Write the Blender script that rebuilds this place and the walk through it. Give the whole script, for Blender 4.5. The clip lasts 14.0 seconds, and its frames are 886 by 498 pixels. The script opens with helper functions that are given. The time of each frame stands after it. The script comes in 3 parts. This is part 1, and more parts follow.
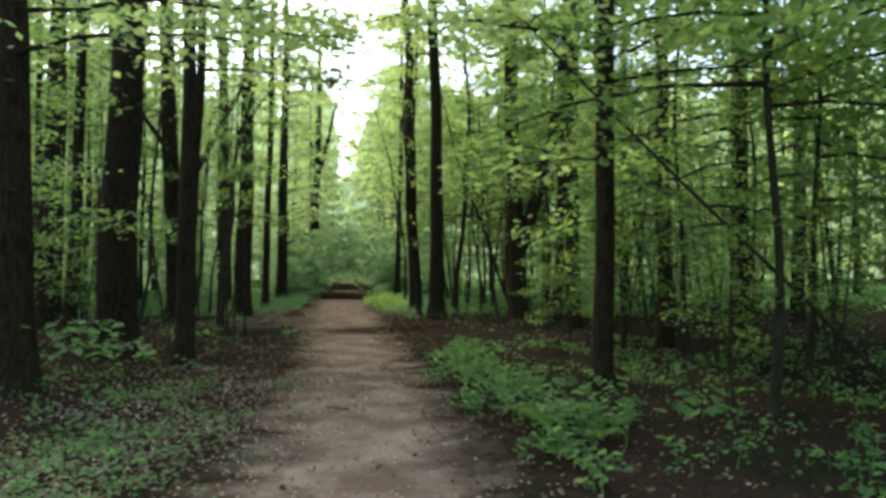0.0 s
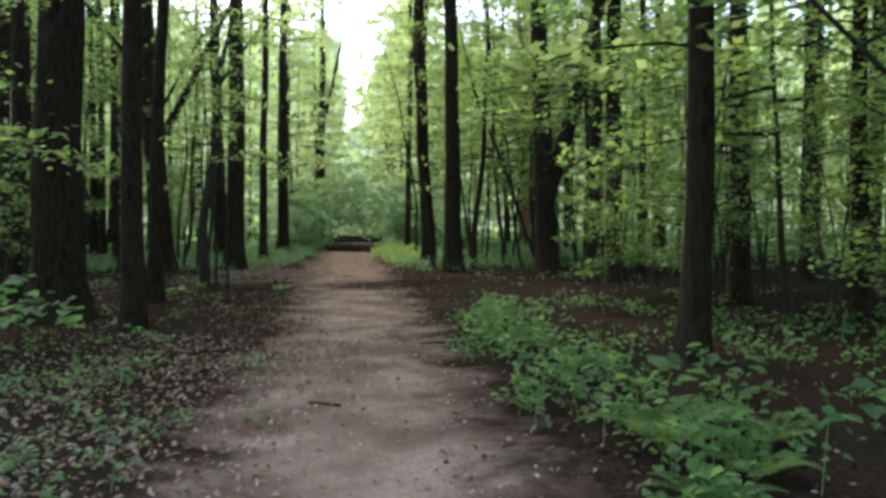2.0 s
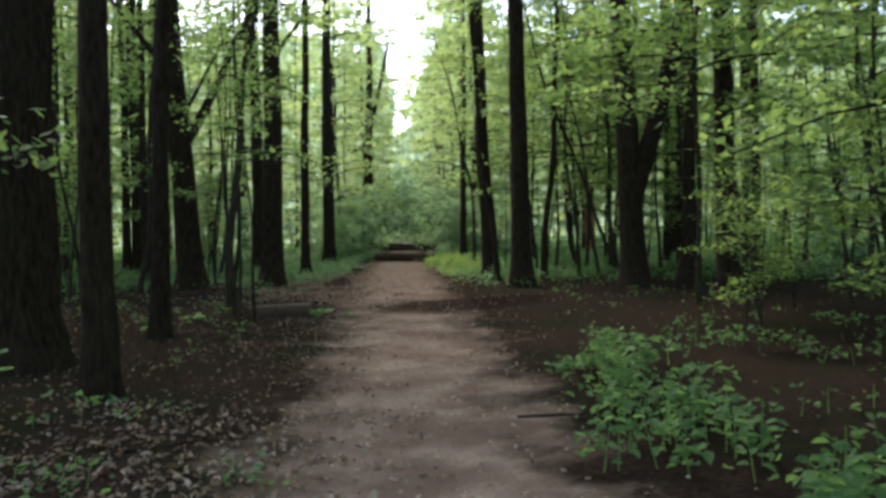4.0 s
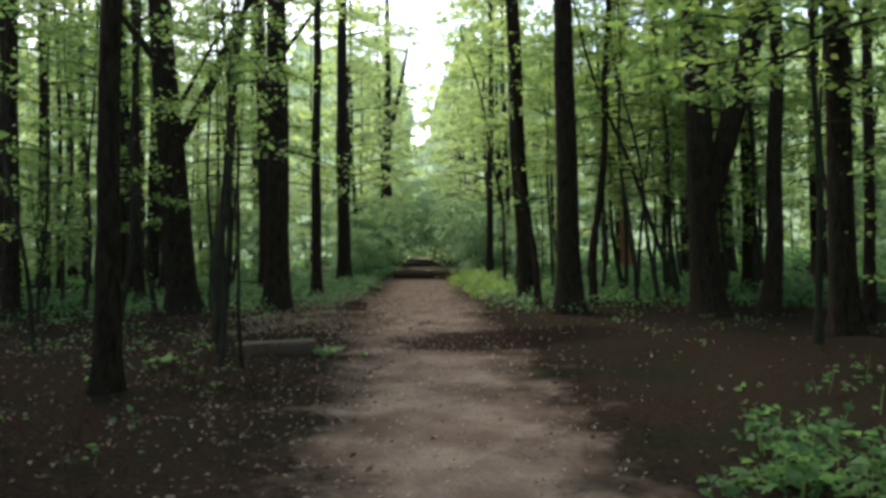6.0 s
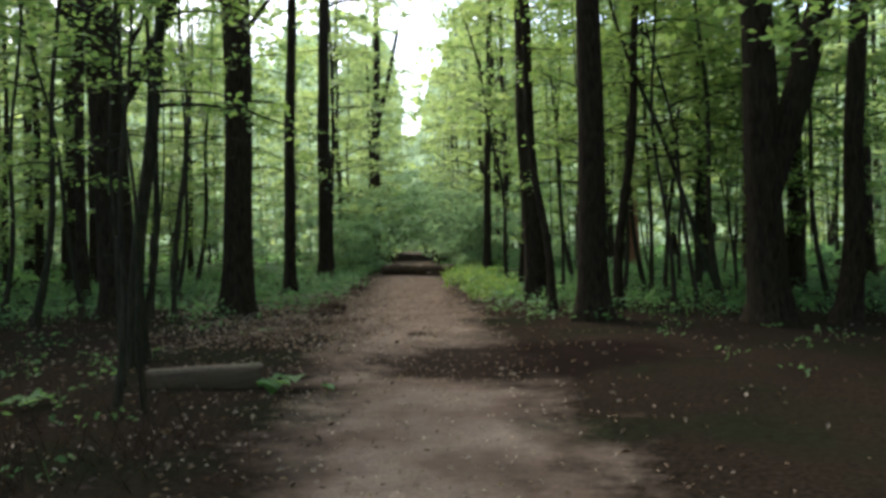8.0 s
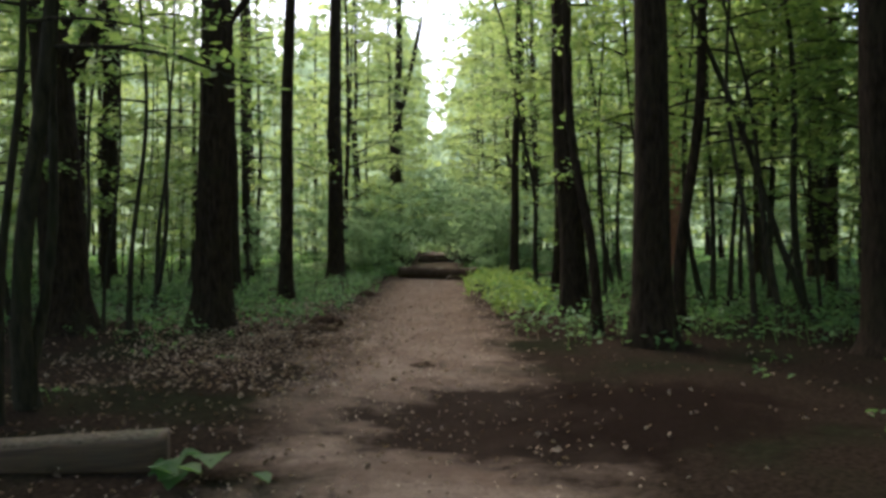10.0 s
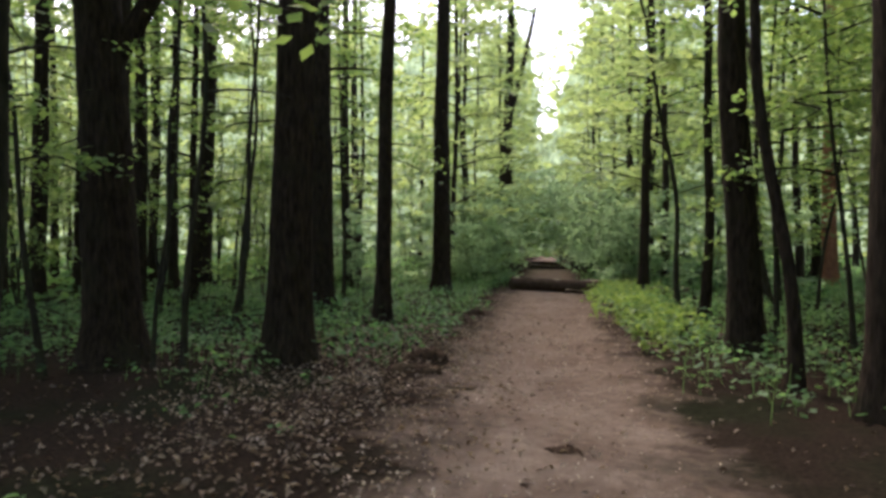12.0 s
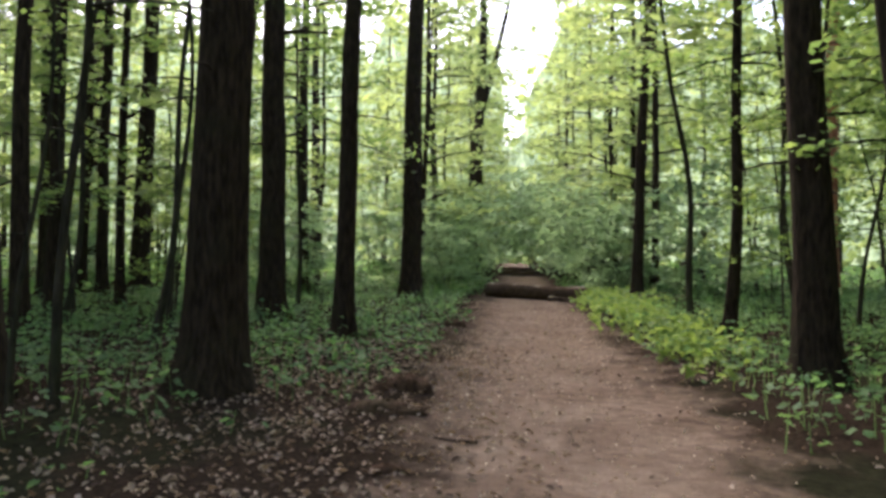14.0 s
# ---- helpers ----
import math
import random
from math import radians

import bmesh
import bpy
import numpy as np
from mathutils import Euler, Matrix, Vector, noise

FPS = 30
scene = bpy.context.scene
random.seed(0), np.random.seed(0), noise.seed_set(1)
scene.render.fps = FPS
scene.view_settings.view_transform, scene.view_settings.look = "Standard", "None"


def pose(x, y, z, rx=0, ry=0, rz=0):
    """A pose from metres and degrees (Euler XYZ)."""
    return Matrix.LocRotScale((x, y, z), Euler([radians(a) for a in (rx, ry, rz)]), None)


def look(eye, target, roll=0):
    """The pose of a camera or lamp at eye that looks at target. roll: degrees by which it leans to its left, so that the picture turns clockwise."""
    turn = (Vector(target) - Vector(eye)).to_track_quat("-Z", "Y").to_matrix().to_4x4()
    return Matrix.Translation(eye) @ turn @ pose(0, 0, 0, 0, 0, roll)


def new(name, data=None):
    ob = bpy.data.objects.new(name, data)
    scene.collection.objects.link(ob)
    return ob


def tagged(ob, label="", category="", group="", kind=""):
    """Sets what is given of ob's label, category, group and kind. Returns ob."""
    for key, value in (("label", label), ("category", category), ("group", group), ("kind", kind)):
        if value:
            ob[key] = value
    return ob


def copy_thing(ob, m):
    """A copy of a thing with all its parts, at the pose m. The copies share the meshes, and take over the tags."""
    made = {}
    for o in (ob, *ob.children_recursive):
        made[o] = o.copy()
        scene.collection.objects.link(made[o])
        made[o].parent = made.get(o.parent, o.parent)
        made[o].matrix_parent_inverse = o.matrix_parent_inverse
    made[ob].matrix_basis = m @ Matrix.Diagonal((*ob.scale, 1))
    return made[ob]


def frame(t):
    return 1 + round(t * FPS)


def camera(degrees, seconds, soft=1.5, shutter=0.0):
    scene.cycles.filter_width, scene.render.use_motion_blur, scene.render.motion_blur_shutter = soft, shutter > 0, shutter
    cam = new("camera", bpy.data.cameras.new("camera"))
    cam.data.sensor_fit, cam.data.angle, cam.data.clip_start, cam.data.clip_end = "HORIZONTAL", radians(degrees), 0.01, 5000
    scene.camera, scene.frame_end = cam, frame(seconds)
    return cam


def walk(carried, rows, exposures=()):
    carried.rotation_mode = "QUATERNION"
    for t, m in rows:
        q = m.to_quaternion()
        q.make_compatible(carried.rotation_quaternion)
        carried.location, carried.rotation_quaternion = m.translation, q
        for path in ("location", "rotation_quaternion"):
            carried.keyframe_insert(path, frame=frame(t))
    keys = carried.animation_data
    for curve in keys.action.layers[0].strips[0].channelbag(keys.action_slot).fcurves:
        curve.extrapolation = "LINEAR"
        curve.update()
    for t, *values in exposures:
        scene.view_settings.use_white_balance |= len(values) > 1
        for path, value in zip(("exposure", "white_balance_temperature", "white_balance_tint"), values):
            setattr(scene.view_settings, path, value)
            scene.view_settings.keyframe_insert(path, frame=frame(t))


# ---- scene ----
cam = camera(57.8, 14.0, soft=3.4)
METRES, EYE, TILT, LEAN, TURN = 21.7, 1.62, -3.0, 0.0, 0.0
ROWS = [
    (0.0, 0.0, 0.0, 0.0, 0.01, 4.55, 0.13),
    (0.5, -0.0028, 0.0376, -0.0033, -0.76, 4.68, -0.24),
    (1.0, -0.0051, 0.0736, -0.004, -0.54, 3.16, -0.23),
    (1.5, -0.0072, 0.1116, -0.0036, -0.4, 1.95, -0.57),
    (2.0, -0.0105, 0.1474, -0.0019, 0.69, 1.23, 0.44),
    (2.5, -0.0175, 0.1796, 0.0002, 3.21, 0.92, 0.36),
    (5.0, -0.0421, 0.3732, 0.0131, 4.33, 2.14, 1.29),
    (5.5, -0.0499, 0.4056, 0.0152, 3.94, 2.13, 0.88),
    (6.0, -0.0578, 0.4373, 0.0172, 5.46, 2.77, 1.07),
    (6.5, -0.0659, 0.4733, 0.0182, 6.95, 2.86, 1.0),
    (7.0, -0.0703, 0.5121, 0.0189, 7.71, 2.93, 1.17),
    (7.5, -0.0745, 0.549, 0.0201, 6.98, 2.63, 0.6),
    (8.0, -0.0753, 0.5858, 0.022, 4.78, 2.38, 0.93),
    (10.5, -0.0856, 0.7549, 0.0318, 8.03, 2.44, -0.01),
    (11.0, -0.0927, 0.7885, 0.0335, 10.18, 2.55, -0.12),
    (11.5, -0.1027, 0.8231, 0.04, 12.05, 2.48, -0.63),
    (12.0, -0.1129, 0.8531, 0.0454, 14.13, 2.52, -0.71),
    (12.5, -0.1261, 0.8808, 0.0515, 16.09, 2.52, -0.64),
    (13.0, -0.1336, 0.9068, 0.0531, 15.09, 2.48, -0.87),
    (13.5, -0.1442, 0.9388, 0.0498, 15.08, 2.52, -0.87),
    (14.0, -0.155, 0.9788, 0.0442, 11.38, 3.04, -1.27),
]
walk(cam, [(t, pose(0, 0, EYE, TILT, LEAN, TURN) @ pose(METRES * x, METRES * y, METRES * z, 90 + pitch, roll, yaw)) for t, x, y, z, yaw, pitch, roll in ROWS],
     exposures=((0.0, 1.9, 6800, 2), (2.5, 2.1, 6300, 13), (5.0, 1.7, 6400, 12), (8.0, 1.75, 6400, 9), (10.5, 1.55, 6700, 16), (11.0, 1.95, 6700, 18), (12.0, 1.85, 6700, 22), (13.0, 2.0, 6700, 21), (13.5, 1.85, 6700, 21), (14.0, 2.15, 6700, 22)))

# ---- world and sun: an overcast evening over the wood ----
SUN_EL, SUN_ROT = radians(48), radians(-35)
world = bpy.data.worlds.new("sky")
scene.world = world
world.use_nodes = True
wn = world.node_tree
sky = wn.nodes.new("ShaderNodeTexSky")
sky.sky_type, sky.sun_disc = "NISHITA", False
sky.sun_elevation, sky.sun_rotation = SUN_EL, SUN_ROT
sky.dust_density, sky.air_density, sky.ozone_density = 2.5, 1.0, 0.8
wn.links.new(sky.outputs[0], wn.nodes["Background"].inputs[0])
wn.nodes["Background"].inputs[1].default_value = 0.15
sun = new("sun", bpy.data.lights.new("sun", "SUN"))
sun.data.energy, sun.data.angle, sun.data.color = 1.5, radians(25), (1.0, 0.95, 0.85)
sun.matrix_world = look((0, 0, 0), (-math.sin(SUN_ROT) * math.cos(SUN_EL), -math.cos(SUN_ROT) * math.cos(SUN_EL), -math.sin(SUN_EL)))


# ---- materials ----
def material(name):
    m = bpy.data.materials.new(name)
    m.use_nodes = True
    nt = m.node_tree
    return m, nt, nt.nodes, nt.links, nt.nodes["Principled BSDF"]


def ramp(nt, source, stops):
    r = nt.nodes.new("ShaderNodeValToRGB")
    while len(r.color_ramp.elements) < len(stops):
        r.color_ramp.elements.new(0.5)
    for e, (p, c) in zip(r.color_ramp.elements, stops):
        e.position, e.color = p, (*c, 1)
    nt.links.new(source, r.inputs[0])
    return r.outputs[0]


def grain(nt, scale, detail=4.0, stretch=(1, 1, 1), rough=0.6):
    c = nt.nodes.new("ShaderNodeNewGeometry")
    mp = nt.nodes.new("ShaderNodeMapping")
    mp.inputs["Scale"].default_value = stretch
    nt.links.new(c.outputs["Position"], mp.inputs[0])
    n = nt.nodes.new("ShaderNodeTexNoise")
    n.inputs["Scale"].default_value, n.inputs["Detail"].default_value = scale, detail
    n.inputs["Roughness"].default_value = rough
    nt.links.new(mp.outputs[0], n.inputs["Vector"])
    return n.outputs[0]


def mix(nt, fac, a, b, kind="MIX"):
    n = nt.nodes.new("ShaderNodeMix")
    n.data_type, n.blend_type = "RGBA", kind
    if isinstance(fac, float):
        n.inputs[0].default_value = fac
    else:
        nt.links.new(fac, n.inputs[0])
    for i, v in ((6, a), (7, b)):
        if isinstance(v, tuple):
            n.inputs[i].default_value = (*v, 1)
        else:
            nt.links.new(v, n.inputs[i])
    return n.outputs[2]


def calc(nt, op, a, b=None, c=None):
    n = nt.nodes.new("ShaderNodeMath")
    n.operation = op
    for i, v in enumerate((a, b, c)):
        if v is None:
            continue
        if isinstance(v, (int, float)):
            n.inputs[i].default_value = v
        else:
            nt.links.new(v, n.inputs[i])
    return n.outputs[0]


def bump(nt, height, strength, distance):
    b = nt.nodes.new("ShaderNodeBump")
    b.inputs["Strength"].default_value, b.inputs["Distance"].default_value = strength, distance
    nt.links.new(height, b.inputs["Height"])
    return b.outputs[0]


def bark_material(name, dark, light, moss, furrow):
    m, nt, nodes, links, bs = material(name)
    fine = grain(nt, 22, 5, (1, 1, 0.22))
    broad = grain(nt, 1.7, 3)
    col = ramp(nt, fine, [(0.32, dark), (0.68, light)])
    col = mix(nt, ramp(nt, broad, [(0.5, (0, 0, 0)), (0.75, (0.75, 0.75, 0.75))]), col, moss)
    links.new(col, bs.inputs["Base Color"])
    bs.inputs["Roughness"].default_value = 0.95
    bs.inputs["Specular IOR Level"].default_value = 0.05
    links.new(bump(nt, fine, 0.9, furrow), bs.inputs["Normal"])
    return m


def leaf_material(name, a, b, c, glow=0.55, gloss=0.6):
    """Thin leaf: the colour changes from leaf to leaf and, more broadly, from place to place; light passes through."""
    m, nt, nodes, links, bs = material(name)
    geo = nodes.new("ShaderNodeNewGeometry")
    info = nodes.new("ShaderNodeObjectInfo")
    pick = calc(nt, "MULTIPLY_ADD", geo.outputs["Random Per Island"], 0.5, calc(nt, "MULTIPLY", grain(nt, 0.35, 2), 0.45))
    pick = calc(nt, "MULTIPLY_ADD", info.outputs["Random"], 0.2, pick)
    col = ramp(nt, pick, [(0.15, a), (0.5, b), (0.95, c)])
    links.new(col, bs.inputs["Base Color"])
    bs.inputs["Roughness"].default_value = gloss
    bs.inputs["Specular IOR Level"].default_value = 0.2
    tr = nodes.new("ShaderNodeBsdfTranslucent")
    links.new(mix(nt, 1.0, col, (2.75, 2.42, 1.82), "MULTIPLY"), tr.inputs["Color"])
    ms = nodes.new("ShaderNodeMixShader")
    ms.inputs[0].default_value = glow
    links.new(bs.outputs[0], ms.inputs[1])
    links.new(tr.outputs[0], ms.inputs[2])
    links.new(ms.outputs[0], nodes["Material Output"].inputs[0])
    return m


BARK = bark_material("furrowed_bark", (0.010, 0.007, 0.005), (0.044, 0.031, 0.022), (0.028, 0.025, 0.015), 0.03)
YOUNG_BARK = bark_material("young_bark", (0.016, 0.014, 0.010), (0.052, 0.045, 0.032), (0.032, 0.038, 0.020), 0.008)
PINE_BARK = bark_material("pine_bark", (0.13, 0.05, 0.028), (0.33, 0.15, 0.085), (0.24, 0.11, 0.06), 0.012)
# log bark toned down for the shaded sides, deadwood toned up for the lit top
SHADED_BARK = bark_material("shaded_bark", (0.020, 0.013, 0.009), (0.085, 0.054, 0.037), (0.05, 0.045, 0.03), 0.02)
LIT_DEADWOOD = bark_material("lit_deadwood", (0.10, 0.075, 0.055), (0.30, 0.245, 0.185), (0.17, 0.16, 0.10), 0.015)
LEAF = leaf_material("broad_leaf", (0.042, 0.088, 0.036), (0.082, 0.145, 0.05), (0.15, 0.225, 0.065))
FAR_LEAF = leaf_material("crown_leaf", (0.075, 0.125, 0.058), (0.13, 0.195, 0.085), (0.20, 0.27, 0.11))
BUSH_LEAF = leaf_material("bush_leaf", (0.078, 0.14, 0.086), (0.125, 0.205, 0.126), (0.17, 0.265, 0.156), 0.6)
HERB = leaf_material("herb_leaf", (0.030, 0.082, 0.034), (0.060, 0.135, 0.052), (0.10, 0.19, 0.066), 0.45)
GRASS = leaf_material("bright_grass", (0.055, 0.11, 0.028), (0.095, 0.165, 0.040), (0.14, 0.22, 0.055), 0.4)
FERN = leaf_material("fern_leaf", (0.045, 0.10, 0.028), (0.075, 0.145, 0.04), (0.11, 0.19, 0.05), 0.4)
LITTER = leaf_material("dry_leaf", (0.03, 0.02, 0.014), (0.075, 0.05, 0.036), (0.34, 0.285, 0.225), 0.1, 0.7)


def wood_material():
    m, nt, nodes, links, bs = material("sawn_wood")
    g = grain(nt, 9, 5, (0.3, 0.3, 4))
    col = ramp(nt, g, [(0.3, (0.035, 0.02, 0.012)), (0.7, (0.10, 0.06, 0.035))])
    col = mix(nt, ramp(nt, grain(nt, 5, 3), [(0.5, (0, 0, 0)), (0.72, (0.5, 0.5, 0.5))]), col, (0.06, 0.048, 0.032))
    links.new(col, bs.inputs["Base Color"])
    bs.inputs["Roughness"].default_value = 0.85
    links.new(bump(nt, g, 0.5, 0.01), bs.inputs["Normal"])
    return m


SAWN = wood_material()
LOG_TOP = bark_material("weathered_lit_wood", (0.06, 0.046, 0.034), (0.20, 0.16, 0.12), (0.17, 0.18, 0.11), 0.01)


# The path runs straight: across() is the distance from its middle line, to the right of the walk.
def middle(y):
    return 0.08 - 0.116 * y - 0.45 * np.clip((y - 14) / 16, 0, 1)


def half_width(y):
    return 0.88 + 0.35 * np.clip((y - 14) / 16, 0, 1)


def ground_material():
    m, nt, nodes, links, bs = material("forest_floor")
    geo = nodes.new("ShaderNodeNewGeometry")
    sep = nodes.new("ShaderNodeSeparateXYZ")
    links.new(geo.outputs["Position"], sep.inputs[0])
    x, y = sep.outputs[0], sep.outputs[1]
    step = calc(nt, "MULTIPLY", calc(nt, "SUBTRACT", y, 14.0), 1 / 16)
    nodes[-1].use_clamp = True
    mid = calc(nt, "MULTIPLY_ADD", y, -0.116, 0.08)
    mid = calc(nt, "MULTIPLY_ADD", step, -0.45, mid)
    wide = calc(nt, "MULTIPLY_ADD", step, 0.35, 0.88)
    off = calc(nt, "ABSOLUTE", calc(nt, "SUBTRACT", x, mid))
    edge = calc(nt, "SUBTRACT", off, wide)
    edge = calc(nt, "MULTIPLY_ADD", calc(nt, "SUBTRACT", grain(nt, 1.4, 6, rough=0.68), 0.5), 2.6, edge)
    # trodden earth: pale, dusty and pinkish brown, with darker damp spots and small grit
    fine, broad = grain(nt, 38, 6), grain(nt, 1.1, 4)
    earth = ramp(nt, fine, [(0.3, (0.15, 0.113, 0.088)), (0.7, (0.33, 0.255, 0.205))])
    earth = mix(nt, ramp(nt, broad, [(0.38, (0, 0, 0)), (0.6, (0.88, 0.88, 0.88))]), earth, (0.115, 0.08, 0.062))
    # further on the trodden earth is browner, mixed with old leaf bits, and darkened to stand for shade
    shaded_crumbs = ramp(nt, grain(nt, 6, 6, rough=0.7), [(0.36, (0.035, 0.024, 0.018)), (0.64, (0.20, 0.148, 0.112))])
    earth = mix(nt, calc(nt, "MULTIPLY", step, 0.62), earth, shaded_crumbs)
    # leaf mould: dark brown, patchy
    mould = ramp(nt, grain(nt, 26, 6), [(0.3, (0.008, 0.006, 0.0048)), (0.72, (0.043, 0.031, 0.023))])
    green = ramp(nt, grain(nt, 12, 5), [(0.3, (0.008, 0.009, 0.006)), (0.7, (0.024, 0.027, 0.015))])
    patch = ramp(nt, grain(nt, 0.5, 3), [(0.48, (0, 0, 0)), (0.62, (0.8, 0.8, 0.8))])
    mould = mix(nt, patch, mould, green)
    col = mix(nt, ramp(nt, calc(nt, "ADD", edge, 0.5), [(0.05, (0, 0, 0)), (0.9, (1, 1, 1))]), earth, mould)
    # a damp hollow full of dark leaf mud in the path, the dark colour carried on past its right edge
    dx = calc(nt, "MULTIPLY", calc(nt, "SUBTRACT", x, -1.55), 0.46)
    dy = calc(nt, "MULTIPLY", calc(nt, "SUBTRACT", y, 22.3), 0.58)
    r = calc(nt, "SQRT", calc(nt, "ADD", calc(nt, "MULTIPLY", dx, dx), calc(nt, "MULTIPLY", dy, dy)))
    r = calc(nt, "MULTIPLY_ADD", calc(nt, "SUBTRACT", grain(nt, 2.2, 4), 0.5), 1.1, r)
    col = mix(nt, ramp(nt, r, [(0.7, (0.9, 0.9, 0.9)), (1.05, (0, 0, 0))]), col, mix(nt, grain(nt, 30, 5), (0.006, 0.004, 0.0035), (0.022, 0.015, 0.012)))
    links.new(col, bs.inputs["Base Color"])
    bs.inputs["Roughness"].default_value = 0.95
    bs.inputs["Specular IOR Level"].default_value = 0.0
    links.new(bump(nt, calc(nt, "MULTIPLY_ADD", grain(nt, 7, 6), 2.0, fine), 0.7, 0.03), bs.inputs["Normal"])
    return m


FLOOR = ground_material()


# ---- mesh helpers ----
class Shape:
    """Gathers quads and makes one mesh of them."""

    def __init__(self):
        self.v, self.f, self.n = [], [], 0

    def add(self, v, f):
        self.v.append(np.asarray(v, float))
        self.f.append(np.asarray(f, int) + self.n)
        self.n += len(v)

    def mesh(self, name, mat, smooth=False):
        v, f = np.concatenate(self.v), np.concatenate(self.f)
        me = bpy.data.meshes.new(name)
        me.vertices.add(len(v))
        me.vertices.foreach_set("co", v.ravel())
        me.loops.add(f.size)
        me.loops.foreach_set("vertex_index", f.ravel())
        me.polygons.add(len(f))
        me.polygons.foreach_set("loop_start", np.arange(0, f.size, 4))
        if smooth:
            me.polygons.foreach_set("use_smooth", np.ones(len(f), bool))
        me.materials.append(mat)
        me.update(calc_edges=True)
        me.validate()
        return me


def unit(a):
    return a / np.maximum(np.linalg.norm(a, axis=-1, keepdims=True), 1e-9)


def tube(shape, p, r, sides=6, rough=0.0, rng=None, lobes=0.0, caps=True):
    """A limb or trunk along the points p with the radii r; rough: bark relief, as a share of the radius; lobes: root buttresses at the foot."""
    p, r = np.asarray(p, float), np.asarray(r, float)
    n = len(p)
    t = unit(np.gradient(p, axis=0))
    ref = np.array([1.0, 0, 0]) if abs(t[0][0]) < 0.8 else np.array([0, 1.0, 0])
    s = unit(np.cross(t, ref))
    u = np.cross(s, t)
    a = np.arange(sides) / sides * 2 * np.pi
    rr = np.repeat(r[:, None], sides, 1)
    if rough:
        ridge = rng.normal(0, 1, (1, sides)) * 0.8 + rng.normal(0, 0.7, (n, sides))
        rr = rr * (1 + rough * ridge)
    if lobes:
        rise = np.exp(-(p[:, 2] - p[0, 2]) / 0.28)[:, None]
        rr = rr * (1 + lobes * rise * (0.6 + 0.6 * np.sin(a * 5 + rng.uniform(0, 6))[None]))
    v = p[:, None] + rr[..., None] * (np.cos(a)[None, :, None] * s[:, None] + np.sin(a)[None, :, None] * u[:, None])
    i, j = np.meshgrid(np.arange(n - 1), np.arange(sides), indexing="ij")
    k = (j + 1) % sides
    f = np.stack([i * sides + j, i * sides + k, (i + 1) * sides + k, (i + 1) * sides + j], -1).reshape(-1, 4)
    v = v.reshape(-1, 3)
    if caps:
        h = sides // 2
        end = []
        for base in (0, (n - 1) * sides):
            for q in range(0, sides - 2, 2):
                end.append([base, base + q + 1, base + q + 2, base + (q + 3) % sides if q + 3 < sides else base])
        end = [e for e in end if len(set(e)) == 4]
        if end:
            f = np.concatenate([f, np.array(end)])
    shape.add(v, f)


def leaves(shape, c, size, rng, flat=0.45, droop=0.0, folded=False, slim=0.62):
    """Leaves of about that length at the centres c, each a small blade with a random turn."""
    c = np.asarray(c, float)
    n = len(c)
    nor = unit(np.stack([rng.normal(0, flat, n), rng.normal(0, flat, n), np.ones(n)], 1))
    a = rng.uniform(0, 2 * np.pi, n)
    d = np.stack([np.cos(a), np.sin(a), np.full(n, -droop)], 1)
    d = unit(d - nor * (d * nor).sum(1, keepdims=True))
    s = np.cross(nor, d)
    L = (size * rng.uniform(0.6, 1.25, n))[:, None]
    W = L * slim * 0.5
    if not folded:
        v = np.stack([c - d * L * 0.5, c - d * L * 0.05 + s * W, c + d * L * 0.5, c - d * L * 0.05 - s * W], 1).reshape(-1, 3)
        shape.add(v, np.arange(4 * n).reshape(-1, 4))
    else:
        up = nor * L * 0.12
        v = np.stack([c - d * L * 0.5, c + d * L * 0.5 - up * 1.2, c - d * L * 0.18 + s * W + up, c + d * L * 0.2 + s * W * 0.8 + up,
                      c - d * L * 0.18 - s * W + up, c + d * L * 0.2 - s * W * 0.8 + up], 1).reshape(-1, 3)
        k = np.arange(n)[:, None] * 6
        shape.add(v, np.concatenate([k + np.array([[0, 1, 3, 2]]), k + np.array([[0, 4, 5, 1]])]))


def spray(centres, p, rng, count, wide, thick):
    """Leaf places in a flat layer round the outer part of a branch p."""
    n = len(p)
    w = rng.uniform(0.25, 1.0, count) ** 0.7 * (n - 1)
    i = np.minimum(w.astype(int), n - 2)
    q = p[i] + (p[i + 1] - p[i]) * (w - i)[:, None]
    k = np.sin(np.pi * np.clip(w / (n - 1), 0.1, 0.9)) + 0.2
    q = q + np.stack([rng.normal(0, wide, count) * k, rng.normal(0, wide, count) * k, rng.normal(0, thick, count)], 1)
    centres.append(q)


def thing(name, parts, label, category, group, at=(0, 0), kind="", z=0.0, turn=0.0, scale=1.0):
    """An Empty at the foot of a thing, with its parts under it."""
    e = new(name)
    e.empty_display_size = 0.2
    e.matrix_basis = pose(at[0], at[1], z, 0, 0, turn) @ Matrix.Scale(scale, 4)
    tagged(e, label, category, group, kind)
    for part, me in parts:
        o = new(part, me)
        o.parent = e
        if part in ("branches", "foliage", "fronds"):
            tagged(o, kind="stuff")
    return e


def branch_line(start, az, length, rise, sag, rng, n=7, wob=0.05):
    u = np.linspace(0, 1, n)
    d = np.array([math.cos(az), math.sin(az)])
    side = np.array([-d[1], d[0]])
    w = np.cumsum(rng.normal(0, wob, n)) * length
    w -= w[0]
    xy = d[None] * (u * length)[:, None] + side[None] * w[:, None] * 0.5
    z = rise * length * u - sag * length * u ** 2
    return np.asarray(start)[None] + np.column_stack([xy, z])


